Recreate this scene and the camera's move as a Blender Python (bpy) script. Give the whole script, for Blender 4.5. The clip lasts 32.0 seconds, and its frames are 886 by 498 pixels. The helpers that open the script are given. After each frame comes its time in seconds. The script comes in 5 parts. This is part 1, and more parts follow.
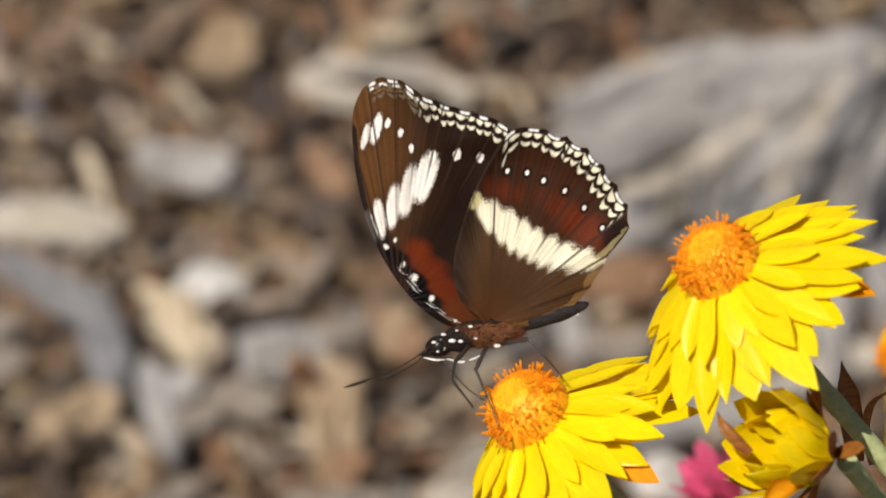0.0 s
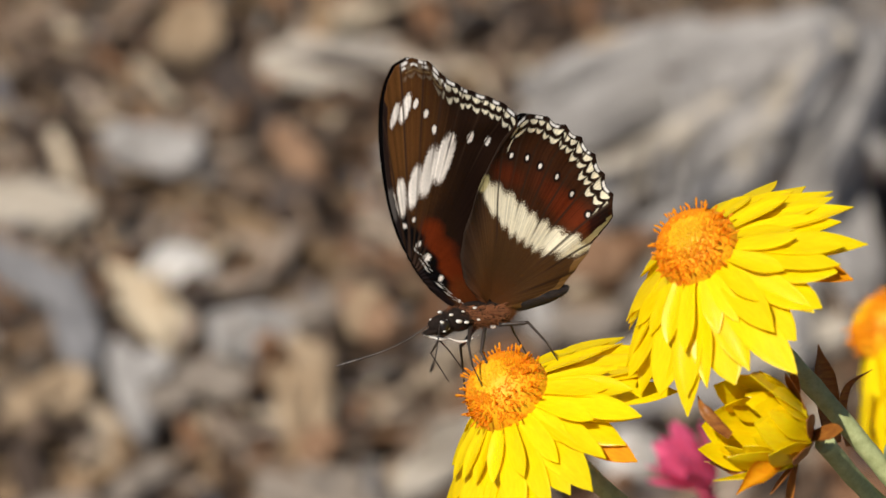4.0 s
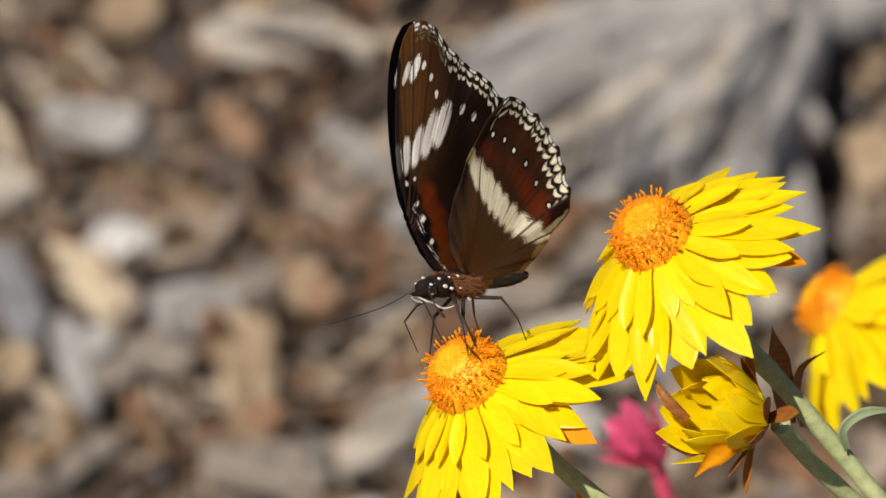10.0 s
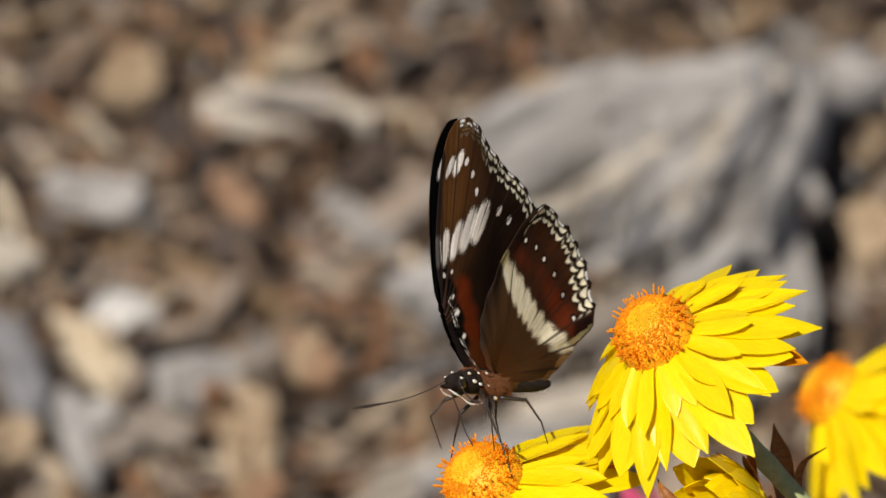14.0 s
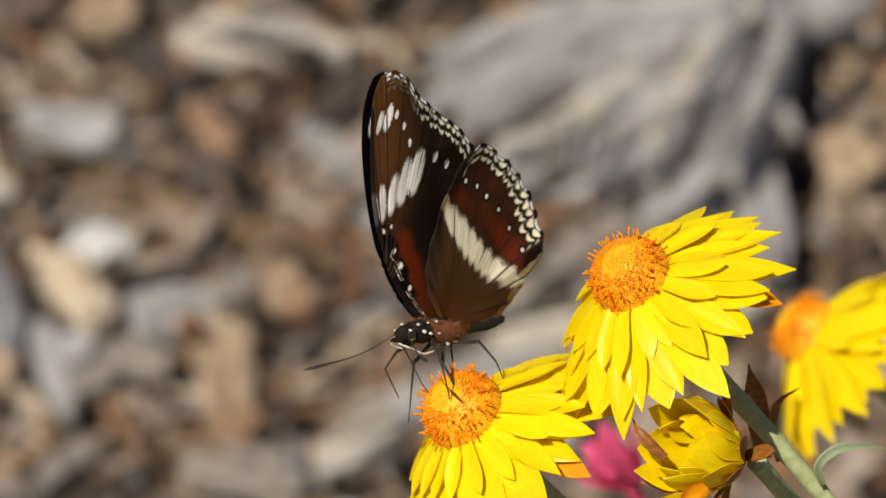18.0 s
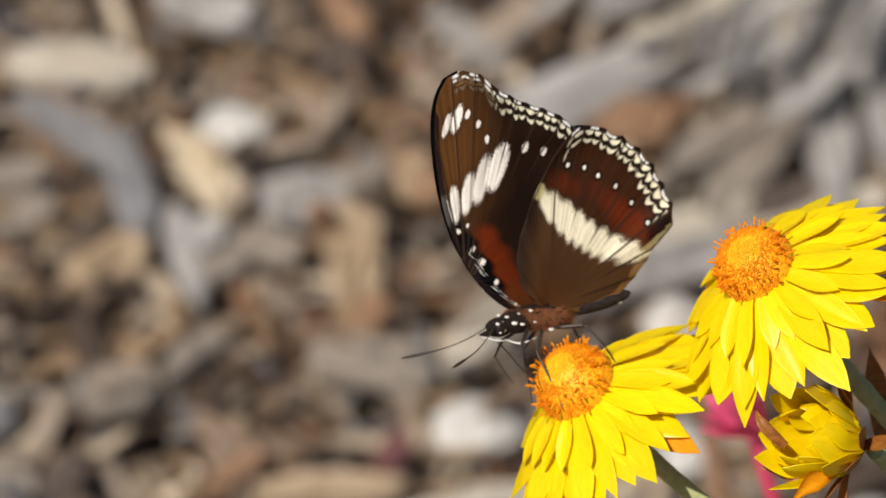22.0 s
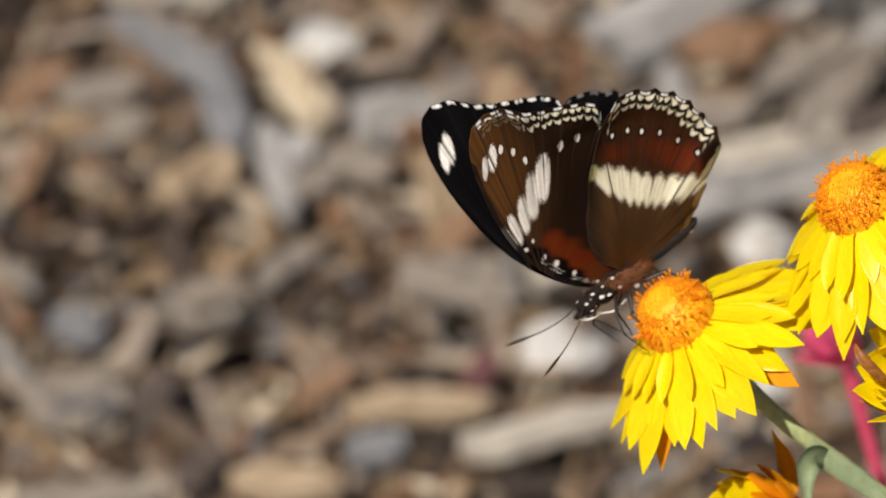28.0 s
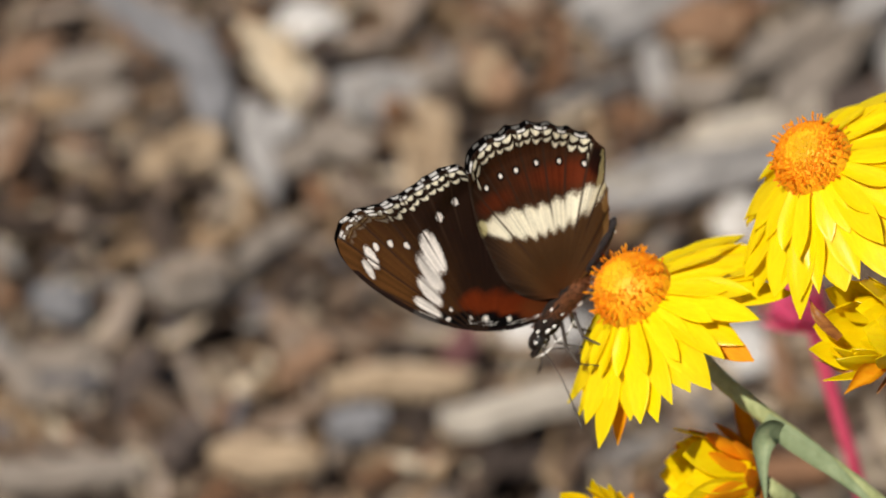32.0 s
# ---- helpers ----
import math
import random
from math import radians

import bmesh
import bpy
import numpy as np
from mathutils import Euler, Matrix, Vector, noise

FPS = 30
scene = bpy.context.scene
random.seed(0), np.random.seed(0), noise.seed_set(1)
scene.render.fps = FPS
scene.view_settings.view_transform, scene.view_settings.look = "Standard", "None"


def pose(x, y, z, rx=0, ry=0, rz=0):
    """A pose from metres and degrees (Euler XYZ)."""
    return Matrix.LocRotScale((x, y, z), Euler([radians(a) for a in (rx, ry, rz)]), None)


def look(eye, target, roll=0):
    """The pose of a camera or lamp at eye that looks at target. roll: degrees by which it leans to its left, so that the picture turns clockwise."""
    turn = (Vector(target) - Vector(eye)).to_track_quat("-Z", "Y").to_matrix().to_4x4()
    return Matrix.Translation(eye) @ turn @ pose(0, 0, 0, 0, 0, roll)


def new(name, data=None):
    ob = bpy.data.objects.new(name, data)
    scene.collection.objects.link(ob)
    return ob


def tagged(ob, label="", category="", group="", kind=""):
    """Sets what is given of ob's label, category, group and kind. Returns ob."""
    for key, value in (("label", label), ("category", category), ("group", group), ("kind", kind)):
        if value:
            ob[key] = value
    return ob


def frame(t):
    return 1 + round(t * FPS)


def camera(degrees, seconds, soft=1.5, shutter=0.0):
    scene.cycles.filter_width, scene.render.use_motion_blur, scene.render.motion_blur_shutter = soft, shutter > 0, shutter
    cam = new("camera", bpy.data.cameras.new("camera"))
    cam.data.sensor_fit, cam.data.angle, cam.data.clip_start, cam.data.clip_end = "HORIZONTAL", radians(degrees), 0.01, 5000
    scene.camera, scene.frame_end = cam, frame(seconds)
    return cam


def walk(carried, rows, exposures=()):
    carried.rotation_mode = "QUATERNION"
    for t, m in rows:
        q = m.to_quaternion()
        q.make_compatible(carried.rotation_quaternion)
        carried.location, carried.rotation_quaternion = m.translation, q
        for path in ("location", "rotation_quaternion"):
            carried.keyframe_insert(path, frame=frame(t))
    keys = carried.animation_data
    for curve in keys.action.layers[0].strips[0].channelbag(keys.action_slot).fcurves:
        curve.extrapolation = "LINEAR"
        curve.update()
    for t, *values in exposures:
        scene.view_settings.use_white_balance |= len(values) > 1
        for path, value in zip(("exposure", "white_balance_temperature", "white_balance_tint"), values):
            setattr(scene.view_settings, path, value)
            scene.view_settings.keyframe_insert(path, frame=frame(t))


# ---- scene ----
# The lens: long, focused on the flower heads, with a shallow depth of field.
cam = camera(10.0, 32.0)
cam.data.dof.use_dof = True
cam.data.dof.focus_distance = 0.896
cam.data.dof.aperture_fstop = 19.0
CAMERA_ROWS = [
    (0, 0.0000, 0.0000, 0.9750, 0.000, 35.000),
    (0.5, -0.0005, -0.0011, 0.9769, 0.022, 34.878),
    (1, -0.0024, -0.0016, 0.9797, -0.063, 34.997),
    (1.5, -0.0006, -0.0030, 0.9813, -0.373, 34.999),
    (2, -0.0047, -0.0047, 0.9824, -0.338, 35.008),
    (2.5, -0.0047, -0.0071, 0.9825, -0.614, 35.098),
    (3, -0.0020, -0.0080, 0.9848, -0.732, 35.169),
    (3.5, -0.0038, -0.0086, 0.9857, -0.676, 35.229),
    (5.5, -0.0087, -0.0117, 0.9885, -1.142, 35.718),
    (6, -0.0070, -0.0112, 0.9912, -1.294, 35.553),
    (6.5, -0.0085, -0.0128, 0.9906, -1.205, 35.522),
    (7, -0.0090, -0.0123, 0.9932, -1.381, 35.506),
    (7.5, -0.0113, -0.0139, 0.9928, -1.350, 35.423),
    (8, -0.0131, -0.0133, 0.9954, -1.531, 35.575),
    (8.5, -0.0127, -0.0146, 0.9953, -1.656, 35.686),
    (9, -0.0118, -0.0142, 0.9979, -1.912, 35.814),
    (9.5, -0.0136, -0.0157, 0.9968, -1.736, 35.779),
    (10, -0.0131, -0.0158, 0.9979, -1.834, 35.874),
    (10.5, -0.0128, -0.0155, 0.9996, -1.807, 36.074),
    (11, -0.0126, -0.0147, 1.0018, -1.977, 36.219),
    (11.5, -0.0108, -0.0138, 1.0044, -1.992, 35.832),
    (12, -0.0114, -0.0141, 1.0052, -1.890, 35.594),
    (12.5, -0.0110, -0.0140, 1.0064, -2.004, 35.321),
    (13, -0.0103, -0.0124, 1.0100, -1.937, 35.576),
    (13.5, -0.0131, -0.0128, 1.0106, -1.688, 35.437),
    (14, -0.0141, -0.0145, 1.0094, -1.869, 35.404),
    (14.5, -0.0098, -0.0159, 1.0086, -2.014, 35.657),
    (16.5, -0.0136, -0.0149, 1.0148, -2.023, 36.029),
    (17, -0.0152, -0.0158, 1.0148, -2.169, 36.080),
    (17.5, -0.0166, -0.0171, 1.0141, -2.079, 36.232),
    (18, -0.0148, -0.0163, 1.0165, -2.249, 36.348),
    (18.5, -0.0158, -0.0160, 1.0181, -2.142, 36.131),
    (19, -0.0142, -0.0154, 1.0202, -1.977, 36.199),
    (19.5, -0.0155, -0.0181, 1.0194, -1.691, 36.113),
    (20, -0.0162, -0.0191, 1.0210, -1.622, 36.257),
    (20.5, -0.0188, -0.0144, 1.0309, -0.912, 36.985),
    (21, -0.0124, -0.0095, 1.0409, -1.019, 38.290),
    (21.5, -0.0146, -0.0023, 1.0544, -0.681, 38.479),
    (22, -0.0142, -0.0045, 1.0544, -0.385, 38.878),
    (22.5, -0.0102, -0.0058, 1.0556, -0.623, 39.279),
    (23, -0.0086, -0.0054, 1.0594, -0.615, 39.557),
    (23.5, -0.0131, -0.0034, 1.0632, -0.305, 39.465),
    (24, -0.0115, -0.0051, 1.0618, -0.182, 39.357),
    (24.5, -0.0123, -0.0070, 1.0599, 0.039, 39.086),
    (26.5, -0.0133, -0.0107, 1.0584, 0.493, 39.421),
    (27, -0.0172, -0.0117, 1.0579, 0.748, 39.552),
    (27.5, -0.0180, -0.0103, 1.0608, 0.715, 39.766),
    (28, -0.0201, -0.0088, 1.0640, 0.659, 39.963),
    (28.5, -0.0195, -0.0099, 1.0633, 0.658, 39.947),
    (29, -0.0164, -0.0128, 1.0601, 0.830, 39.840),
    (29.5, -0.0148, -0.0131, 1.0607, 0.928, 39.752),
    (30, -0.0158, -0.0123, 1.0628, 0.925, 39.883),
    (30.5, -0.0166, -0.0115, 1.0649, 0.963, 39.897),
    (31, -0.0124, -0.0142, 1.0619, 0.847, 39.800),
    (31.5, -0.0114, -0.0151, 1.0616, 0.896, 39.807),
    (32, -0.0099, -0.0165, 1.0606, 0.861, 39.957),
]
walk(cam, [(t, pose(x, y, z, 90 - down, 0, turn)) for t, x, y, z, turn, down in CAMERA_ROWS])

# ---- daylight: a very high sun from the left, slightly behind the camera ----
SUN = Vector((-0.33, -0.46, 0.825)).normalized()
world = bpy.data.worlds.new("sky")
scene.world = world
world.use_nodes = True
wt = world.node_tree
sky = wt.nodes.new("ShaderNodeTexSky")
sky.sky_type = "NISHITA"
sky.sun_disc = False
sky.sun_elevation = math.asin(SUN.z)
sky.sun_rotation = math.atan2(SUN.x, SUN.y)
wt.nodes["Background"].inputs["Strength"].default_value = 0.055
wt.links.new(sky.outputs[0], wt.nodes["Background"].inputs[0])
sun_data = bpy.data.lights.new("sun", "SUN")
sun_data.energy, sun_data.angle, sun_data.color = 5.15, radians(0.5), (1.0, 0.925, 0.81)
sun = new("sun", sun_data)
sun.matrix_world = look(SUN * 5, (0, 0, 0))
scene.view_settings.exposure = 0.0


# ---- materials ----
def surface(name, low, high, scale=200.0, rough=0.6, bump=0.3, bump_scale=800.0, stretch=(1, 1, 1), vary=0.0, sheer=0.0,
            island=False, pieces=False, attribute="", coat=0.0, depth=0.0003, tint=None, gloss=0.5):
    """A two-tone noisy surface. scale in cycles per metre; vary: brightness from piece to piece; sheer: light let through."""
    m = bpy.data.materials.new(name)
    m.use_nodes = True
    nt = m.node_tree
    n, link = nt.nodes, nt.links.new
    bsdf = n["Principled BSDF"]
    bsdf.inputs["Roughness"].default_value = rough
    bsdf.inputs["Coat Weight"].default_value = coat
    co = n.new("ShaderNodeTexCoord")
    mp = n.new("ShaderNodeMapping")
    mp.inputs["Scale"].default_value = stretch
    link(co.outputs["Object"], mp.inputs[0])
    no = n.new("ShaderNodeTexNoise")
    no.inputs["Scale"].default_value, no.inputs["Detail"].default_value = scale, 6.0
    no.inputs["Roughness"].default_value = 0.65
    link(mp.outputs[0], no.inputs["Vector"])
    ramp = n.new("ShaderNodeValToRGB")
    ramp.color_ramp.elements[0].position, ramp.color_ramp.elements[1].position = 0.3, 0.7
    ramp.color_ramp.elements[0].color, ramp.color_ramp.elements[1].color = (*low, 1), (*high, 1)
    link(no.outputs[0], ramp.inputs[0])
    colour = ramp.outputs[0]
    if attribute:
        at = n.new("ShaderNodeAttribute")
        at.attribute_name = attribute
        mix = n.new("ShaderNodeMixRGB")
        mix.blend_type = "MULTIPLY"
        mix.inputs[0].default_value = 1.0
        link(at.outputs["Color"], mix.inputs[1])
        link(colour, mix.inputs[2])
        colour = mix.outputs[0]
    if island:
        geo = n.new("ShaderNodeObjectInfo" if pieces else "ShaderNodeNewGeometry")
        r2 = n.new("ShaderNodeValToRGB")
        stops = r2.color_ramp.elements
        for i, (p, c) in enumerate(island):
            e = stops[i] if i < 2 else stops.new(p)
            e.position, e.color = p, (*c, 1)
        r2.color_ramp.interpolation = "CONSTANT"
        link(geo.outputs["Random" if pieces else "Random Per Island"], r2.inputs[0])
        mix = n.new("ShaderNodeMixRGB")
        mix.blend_type = "MULTIPLY"
        mix.inputs[0].default_value = 1.0
        link(r2.outputs[0], mix.inputs[1])
        link(colour, mix.inputs[2])
        colour = mix.outputs[0]
    if vary or tint:
        info = n.new("ShaderNodeObjectInfo")
        if tint:
            tm = n.new("ShaderNodeMixRGB")
            tm.inputs[2].default_value = (*tint, 1)
            pw = n.new("ShaderNodeMath")
            pw.operation = "MULTIPLY"
            pw.inputs[1].default_value = 0.45
            link(info.outputs["Random"], pw.inputs[0])
            link(pw.outputs[0], tm.inputs[0])
            link(colour, tm.inputs[1])
            colour = tm.outputs[0]
        hs = n.new("ShaderNodeHueSaturation")
        mr = n.new("ShaderNodeMapRange")
        mr.inputs["To Min"].default_value, mr.inputs["To Max"].default_value = 1 - vary, 1 + vary
        link(info.outputs["Random"], mr.inputs["Value"])
        link(mr.outputs[0], hs.inputs["Value"])
        link(colour, hs.inputs["Color"])
        colour = hs.outputs[0]
    link(colour, bsdf.inputs["Base Color"])
    if bump:
        bn = n.new("ShaderNodeTexNoise")
        bn.inputs["Scale"].default_value, bn.inputs["Detail"].default_value = bump_scale, 4.0
        link(mp.outputs[0], bn.inputs["Vector"])
        bp = n.new("ShaderNodeBump")
        bp.inputs["Strength"].default_value, bp.inputs["Distance"].default_value = bump, depth
        link(bn.outputs[0], bp.inputs["Height"])
        link(bp.outputs[0], bsdf.inputs["Normal"])
    if sheer:
        tr = n.new("ShaderNodeBsdfTranslucent")
        link(colour, tr.inputs[0])
        ms = n.new("ShaderNodeMixShader")
        ms.inputs[0].default_value = sheer
        link(bsdf.outputs[0], ms.inputs[1])
        link(tr.outputs[0], ms.inputs[2])
        link(ms.outputs[0], n["Material Output"].inputs[0])
    bsdf.inputs["Specular IOR Level"].default_value = gloss
    return m


MULCH_TONES = [(0.0, (0.10, 0.062, 0.038)), (0.10, (0.22, 0.155, 0.110)), (0.24, (0.28, 0.190, 0.112)), (0.35, (0.34, 0.275, 0.225)),
               (0.47, (0.050, 0.032, 0.023)), (0.61, (0.43, 0.350, 0.262)), (0.71, (0.24, 0.125, 0.066)), (0.79, (0.040, 0.027, 0.022)),
               (0.88, (0.28, 0.262, 0.252)), (0.93, (0.60, 0.51, 0.39)), (0.97, (0.13, 0.128, 0.145))]
MULCH = surface("mulch", (0.62, 0.6, 0.58), (1.05, 1.03, 1.0), 120, 0.85, 0.5, 600, island=MULCH_TONES, depth=0.001)
CHIP = surface("loose_chip", (0.62, 0.6, 0.58), (1.05, 1.03, 1.0), 120, 0.85, 0.5, 600, (1, 4, 4), island=MULCH_TONES, pieces=True, depth=0.001)
SOIL = surface("soil", (0.08, 0.053, 0.036), (0.20, 0.14, 0.095), 60, 0.95, 0.8, 250, depth=0.004)
PALE_WOOD = surface("pale_wood", (0.34, 0.295, 0.24), (0.52, 0.465, 0.40), 60, 0.8, 0.4, 300, (1, 6, 6), depth=0.001)
LIGHT_TAN = surface("light_tan_wood", (0.48, 0.38, 0.26), (0.64, 0.54, 0.40), 60, 0.8, 0.4, 300, (1, 6, 6), depth=0.001)
DULL_WOOD = surface("dull_wood", (0.17, 0.138, 0.112), (0.31, 0.265, 0.225), 60, 0.85, 0.5, 300, (1, 5, 5), depth=0.001)
TAN_WOOD = surface("tan_wood", (0.27, 0.19, 0.115), (0.45, 0.34, 0.23), 60, 0.8, 0.4, 300, (1, 6, 6), depth=0.001)
GREY_WOOD = surface("grey_wood", (0.235, 0.22, 0.21), (0.46, 0.435, 0.42), 50, 0.85, 0.5, 300, (1, 7, 7), depth=0.001)
BLUE_WOOD = surface("weathered_bark", (0.12, 0.118, 0.125), (0.26, 0.255, 0.265), 50, 0.85, 0.5, 300, (1, 5, 5), depth=0.001)
RUST_WOOD = surface("reddish_bark", (0.19, 0.105, 0.06), (0.33, 0.20, 0.12), 60, 0.85, 0.5, 300, (1, 5, 5), depth=0.001)
# dark bark; the same colour also stands in for shaded gaps and holes
DARK_WOOD_AND_SHADE = surface("dark_bark_and_shade", (0.05, 0.035, 0.03), (0.12, 0.09, 0.075), 60, 0.9, 0.5, 300, (1, 5, 5), depth=0.001)
MAROON_WOOD = surface("maroon_bark", (0.10, 0.04, 0.04), (0.18, 0.07, 0.07), 60, 0.9, 0.5, 300, (1, 5, 5), depth=0.001)
STONE = surface("pale_stone", (0.44, 0.42, 0.40), (0.62, 0.59, 0.56), 90, 0.75, 0.4, 400, depth=0.001)
PETAL = surface("yellow_bract", (0.97, 0.745, 0.002), (0.99, 0.86, 0.006), 350, 0.24, 0.3, 2500, (1, 6, 6), vary=0.05, sheer=0.45, depth=0.00008, gloss=0.42)
PETAL_BACK = surface("orange_bract", (0.86, 0.32, 0.004), (0.95, 0.50, 0.008), 250, 0.6, 0.25, 2500, (1, 5, 5), vary=0.10, sheer=0.45, depth=0.00008, gloss=0.12)
PETAL_BROWN = surface("brown_bract", (0.22, 0.065, 0.015), (0.48, 0.19, 0.03), 300, 0.5, 0.25, 2500, (1, 5, 5), vary=0.15, sheer=0.20, depth=0.00008)
PINK = surface("pink_bract", (0.80, 0.10, 0.27), (0.88, 0.20, 0.38), 300, 0.45, 0.25, 2500, (1, 5, 5), vary=0.12, sheer=0.42, depth=0.00008)
PINK_STEM = surface("pink_stem", (0.56, 0.045, 0.11), (0.66, 0.09, 0.16), 300, 0.6, 0.25, 2500, depth=0.0001)
FLORET = surface("orange_floret", (0.96, 0.35, 0.002), (0.99, 0.52, 0.006), 900, 0.5, 0.0, sheer=0.55)
DOME = surface("floret_dome", (0.96, 0.40, 0.002), (0.99, 0.56, 0.006), 500, 0.6, 0.4, 3000, sheer=0.1, depth=0.0002)
HEART = surface("floret_heart", (0.98, 0.53, 0.004), (0.995, 0.68, 0.009), 900, 0.45, 0.0, sheer=0.40)
STEM = surface("stem", (0.26, 0.29, 0.12), (0.43, 0.47, 0.23), 500, 0.75, 0.5, 4000, (1, 1, 1), depth=0.0001)
LEAF = surface("leaf", (0.22, 0.28, 0.14), (0.35, 0.42, 0.24), 300, 0.6, 0.4, 2500, sheer=0.2, depth=0.0001)
WING = surface("wing_scales", (0.82, 0.82, 0.82), (1.0, 1.0, 1.0), 2500, 0.55, 0.35, 6000, attribute="scales", depth=0.00006, gloss=0.04)
BODY = surface("body_hair", (0.006, 0.005, 0.005), (0.026, 0.016, 0.012), 900, 0.7, 0.7, 5000, (1, 3, 3), depth=0.0002, gloss=0.12)
ABDOMEN = surface("abdomen_hair", (0.010, 0.008, 0.009), (0.042, 0.034, 0.034), 700, 0.7, 0.7, 4000, (1, 3, 3), depth=0.0002, gloss=0.12)
RUSTY_HAIR = surface("rusty_hair", (0.11, 0.034, 0.011), (0.32, 0.115, 0.034), 900, 0.7, 0.7, 5000, (1, 3, 3), depth=0.0002)
EYE = surface("eye", (0.006, 0.005, 0.005), (0.02, 0.016, 0.014), 900, 0.3, 0.0, coat=0.1, gloss=0.3)
LIMB = surface("limb", (0.012, 0.009, 0.007), (0.05, 0.035, 0.028), 900, 0.45, 0.2, 5000, depth=0.0001)
SPOT = surface("white_scales", (0.72, 0.70, 0.66), (0.85, 0.83, 0.8), 2500, 0.6, 0.2, 6000, depth=0.00005)


# ---- mesh helpers ----
def sheet(name, verts, faces, smooth=True):
    me = bpy.data.meshes.new(name)
    me.from_pydata([tuple(v) for v in verts], [], [tuple(f) for f in faces])
    if smooth:
        me.polygons.foreach_set("use_smooth", [True] * len(me.polygons))
    me.update()
    return me


def part(name, me, material, parent=None, label="", m=None):
    """Links a mesh as one object, under its thing where one is given."""
    if isinstance(me, bmesh.types.BMesh):
        bm, me = me, bpy.data.meshes.new(name)
        bm.to_mesh(me)
        bm.free()
        me.polygons.foreach_set("use_smooth", [True] * len(me.polygons))
    if material and not me.materials:
        me.materials.append(material)
    ob = new(name, me)
    ob.parent = parent
    if m is not None:
        ob.matrix_basis = m
    return tagged(ob, label)


def spline(points, steps):
    """Points along a smooth curve through the given ones."""
    p = [Vector(q) for q in points]
    p = [p[0] * 2 - p[1], *p, p[-1] * 2 - p[-2]]
    out = []
    for i in range(1, len(p) - 2):
        a, b, c, d = p[i - 1:i + 3]
        for j in range(steps):
            u = j / steps
            out.append(0.5 * (2 * b + (c - a) * u + (2 * a - 5 * b + 4 * c - d) * u * u + (3 * b - a - 3 * c + d) * u ** 3))
    out.append(p[-2])
    return out


def tube(points, radii, sides=10, steps=6, rough=0.0):
    """A closed tube along a smooth curve; radii are spread along it."""
    c = spline(points, steps)
    r = np.interp(np.linspace(0, 1, len(c)), np.linspace(0, 1, len(radii)), radii)
    verts, faces = [], []
    side = None
    for i, q in enumerate(c):
        way = (c[min(i + 1, len(c) - 1)] - c[max(i - 1, 0)]).normalized()
        if side is None:
            side = way.orthogonal().normalized()
        side = (side - way * side.dot(way)).normalized()
        other = way.cross(side)
        for j in range(sides):
            a = 2 * math.pi * j / sides
            w = r[i] * (1 + rough * noise.noise(q * 400 + Vector((j, 0, 0))))
            verts.append(q + (side * math.cos(a) + other * math.sin(a)) * w)
    for i in range(len(c) - 1):
        for j in range(sides):
            k = (j + 1) % sides
            faces.append((i * sides + j, i * sides + k, (i + 1) * sides + k, (i + 1) * sides + j))
    faces.append(tuple(range(sides))[::-1])
    faces.append(tuple(range((len(c) - 1) * sides, len(c) * sides)))
    return sheet("tube", verts, faces)


def ball(rx, ry, rz, rough=0.0, seed=0, subdivisions=3):
    bm = bmesh.new()
    bmesh.ops.create_icosphere(bm, subdivisions=subdivisions, radius=1.0)
    for v in bm.verts:
        k = 1 + rough * noise.noise(v.co * 1.7 + Vector((seed * 7.1, 0, 0)))
        v.co = Vector((v.co.x * rx, v.co.y * ry, v.co.z * rz)) * k
    return bm


# ---- ground ----
def ground():
    line = [0.0]
    while line[-1] < 900:
        line.append(line[-1] + max(0.035, line[-1] * 0.22))
    ax = [-v for v in line[:0:-1]] + line
    n = len(ax)
    verts = []
    for y in ax:
        for x in ax:
            near = max(0.0, 1 - math.hypot(x, y) / 6)
            verts.append((x, y + 1.35, near * 0.012 * noise.noise(Vector((x * 6, y * 6, 0))) - 0.008))
    faces = [(j * n + i, j * n + i + 1, (j + 1) * n + i + 1, (j + 1) * n + i) for j in range(n - 1) for i in range(n - 1)]
    return tagged(part("ground", sheet("ground", verts, faces), SOIL), "dark brown garden soil under wood-chip mulch", "ground", kind="structure")


def chip_shape(rng, length, width, thick):
    """One ragged splinter of wood: a bent slab with chewed ends."""
    v = []
    bend = rng.uniform(-0.25, 0.25) * length
    for i, u in enumerate((-0.5, -0.17, 0.17, 0.5)):
        w = width * (0.5 if 0 < i < 3 else rng.uniform(0.15, 0.48))
        off = bend * (u * u - 0.12)
        e = rng.uniform(-0.06, 0.06) * length if i in (0, 3) else 0
        for s, z in ((-1, 0), (1, 0), (1, 1), (-1, 1)):
            v.append((u * length + e * s, s * w + off + rng.uniform(-0.06, 0.06) * width, (z - 0.5) * thick * rng.uniform(0.7, 1.2)))
    f = []
    for i in range(3):
        for j in range(4):
            k = (j + 1) % 4
            f.append((i * 4 + j, i * 4 + k, i * 4 + 4 + k, i * 4 + 4 + j))
    f += [(3, 2, 1, 0), (12, 13, 14, 15)]
    return np.array(v), f


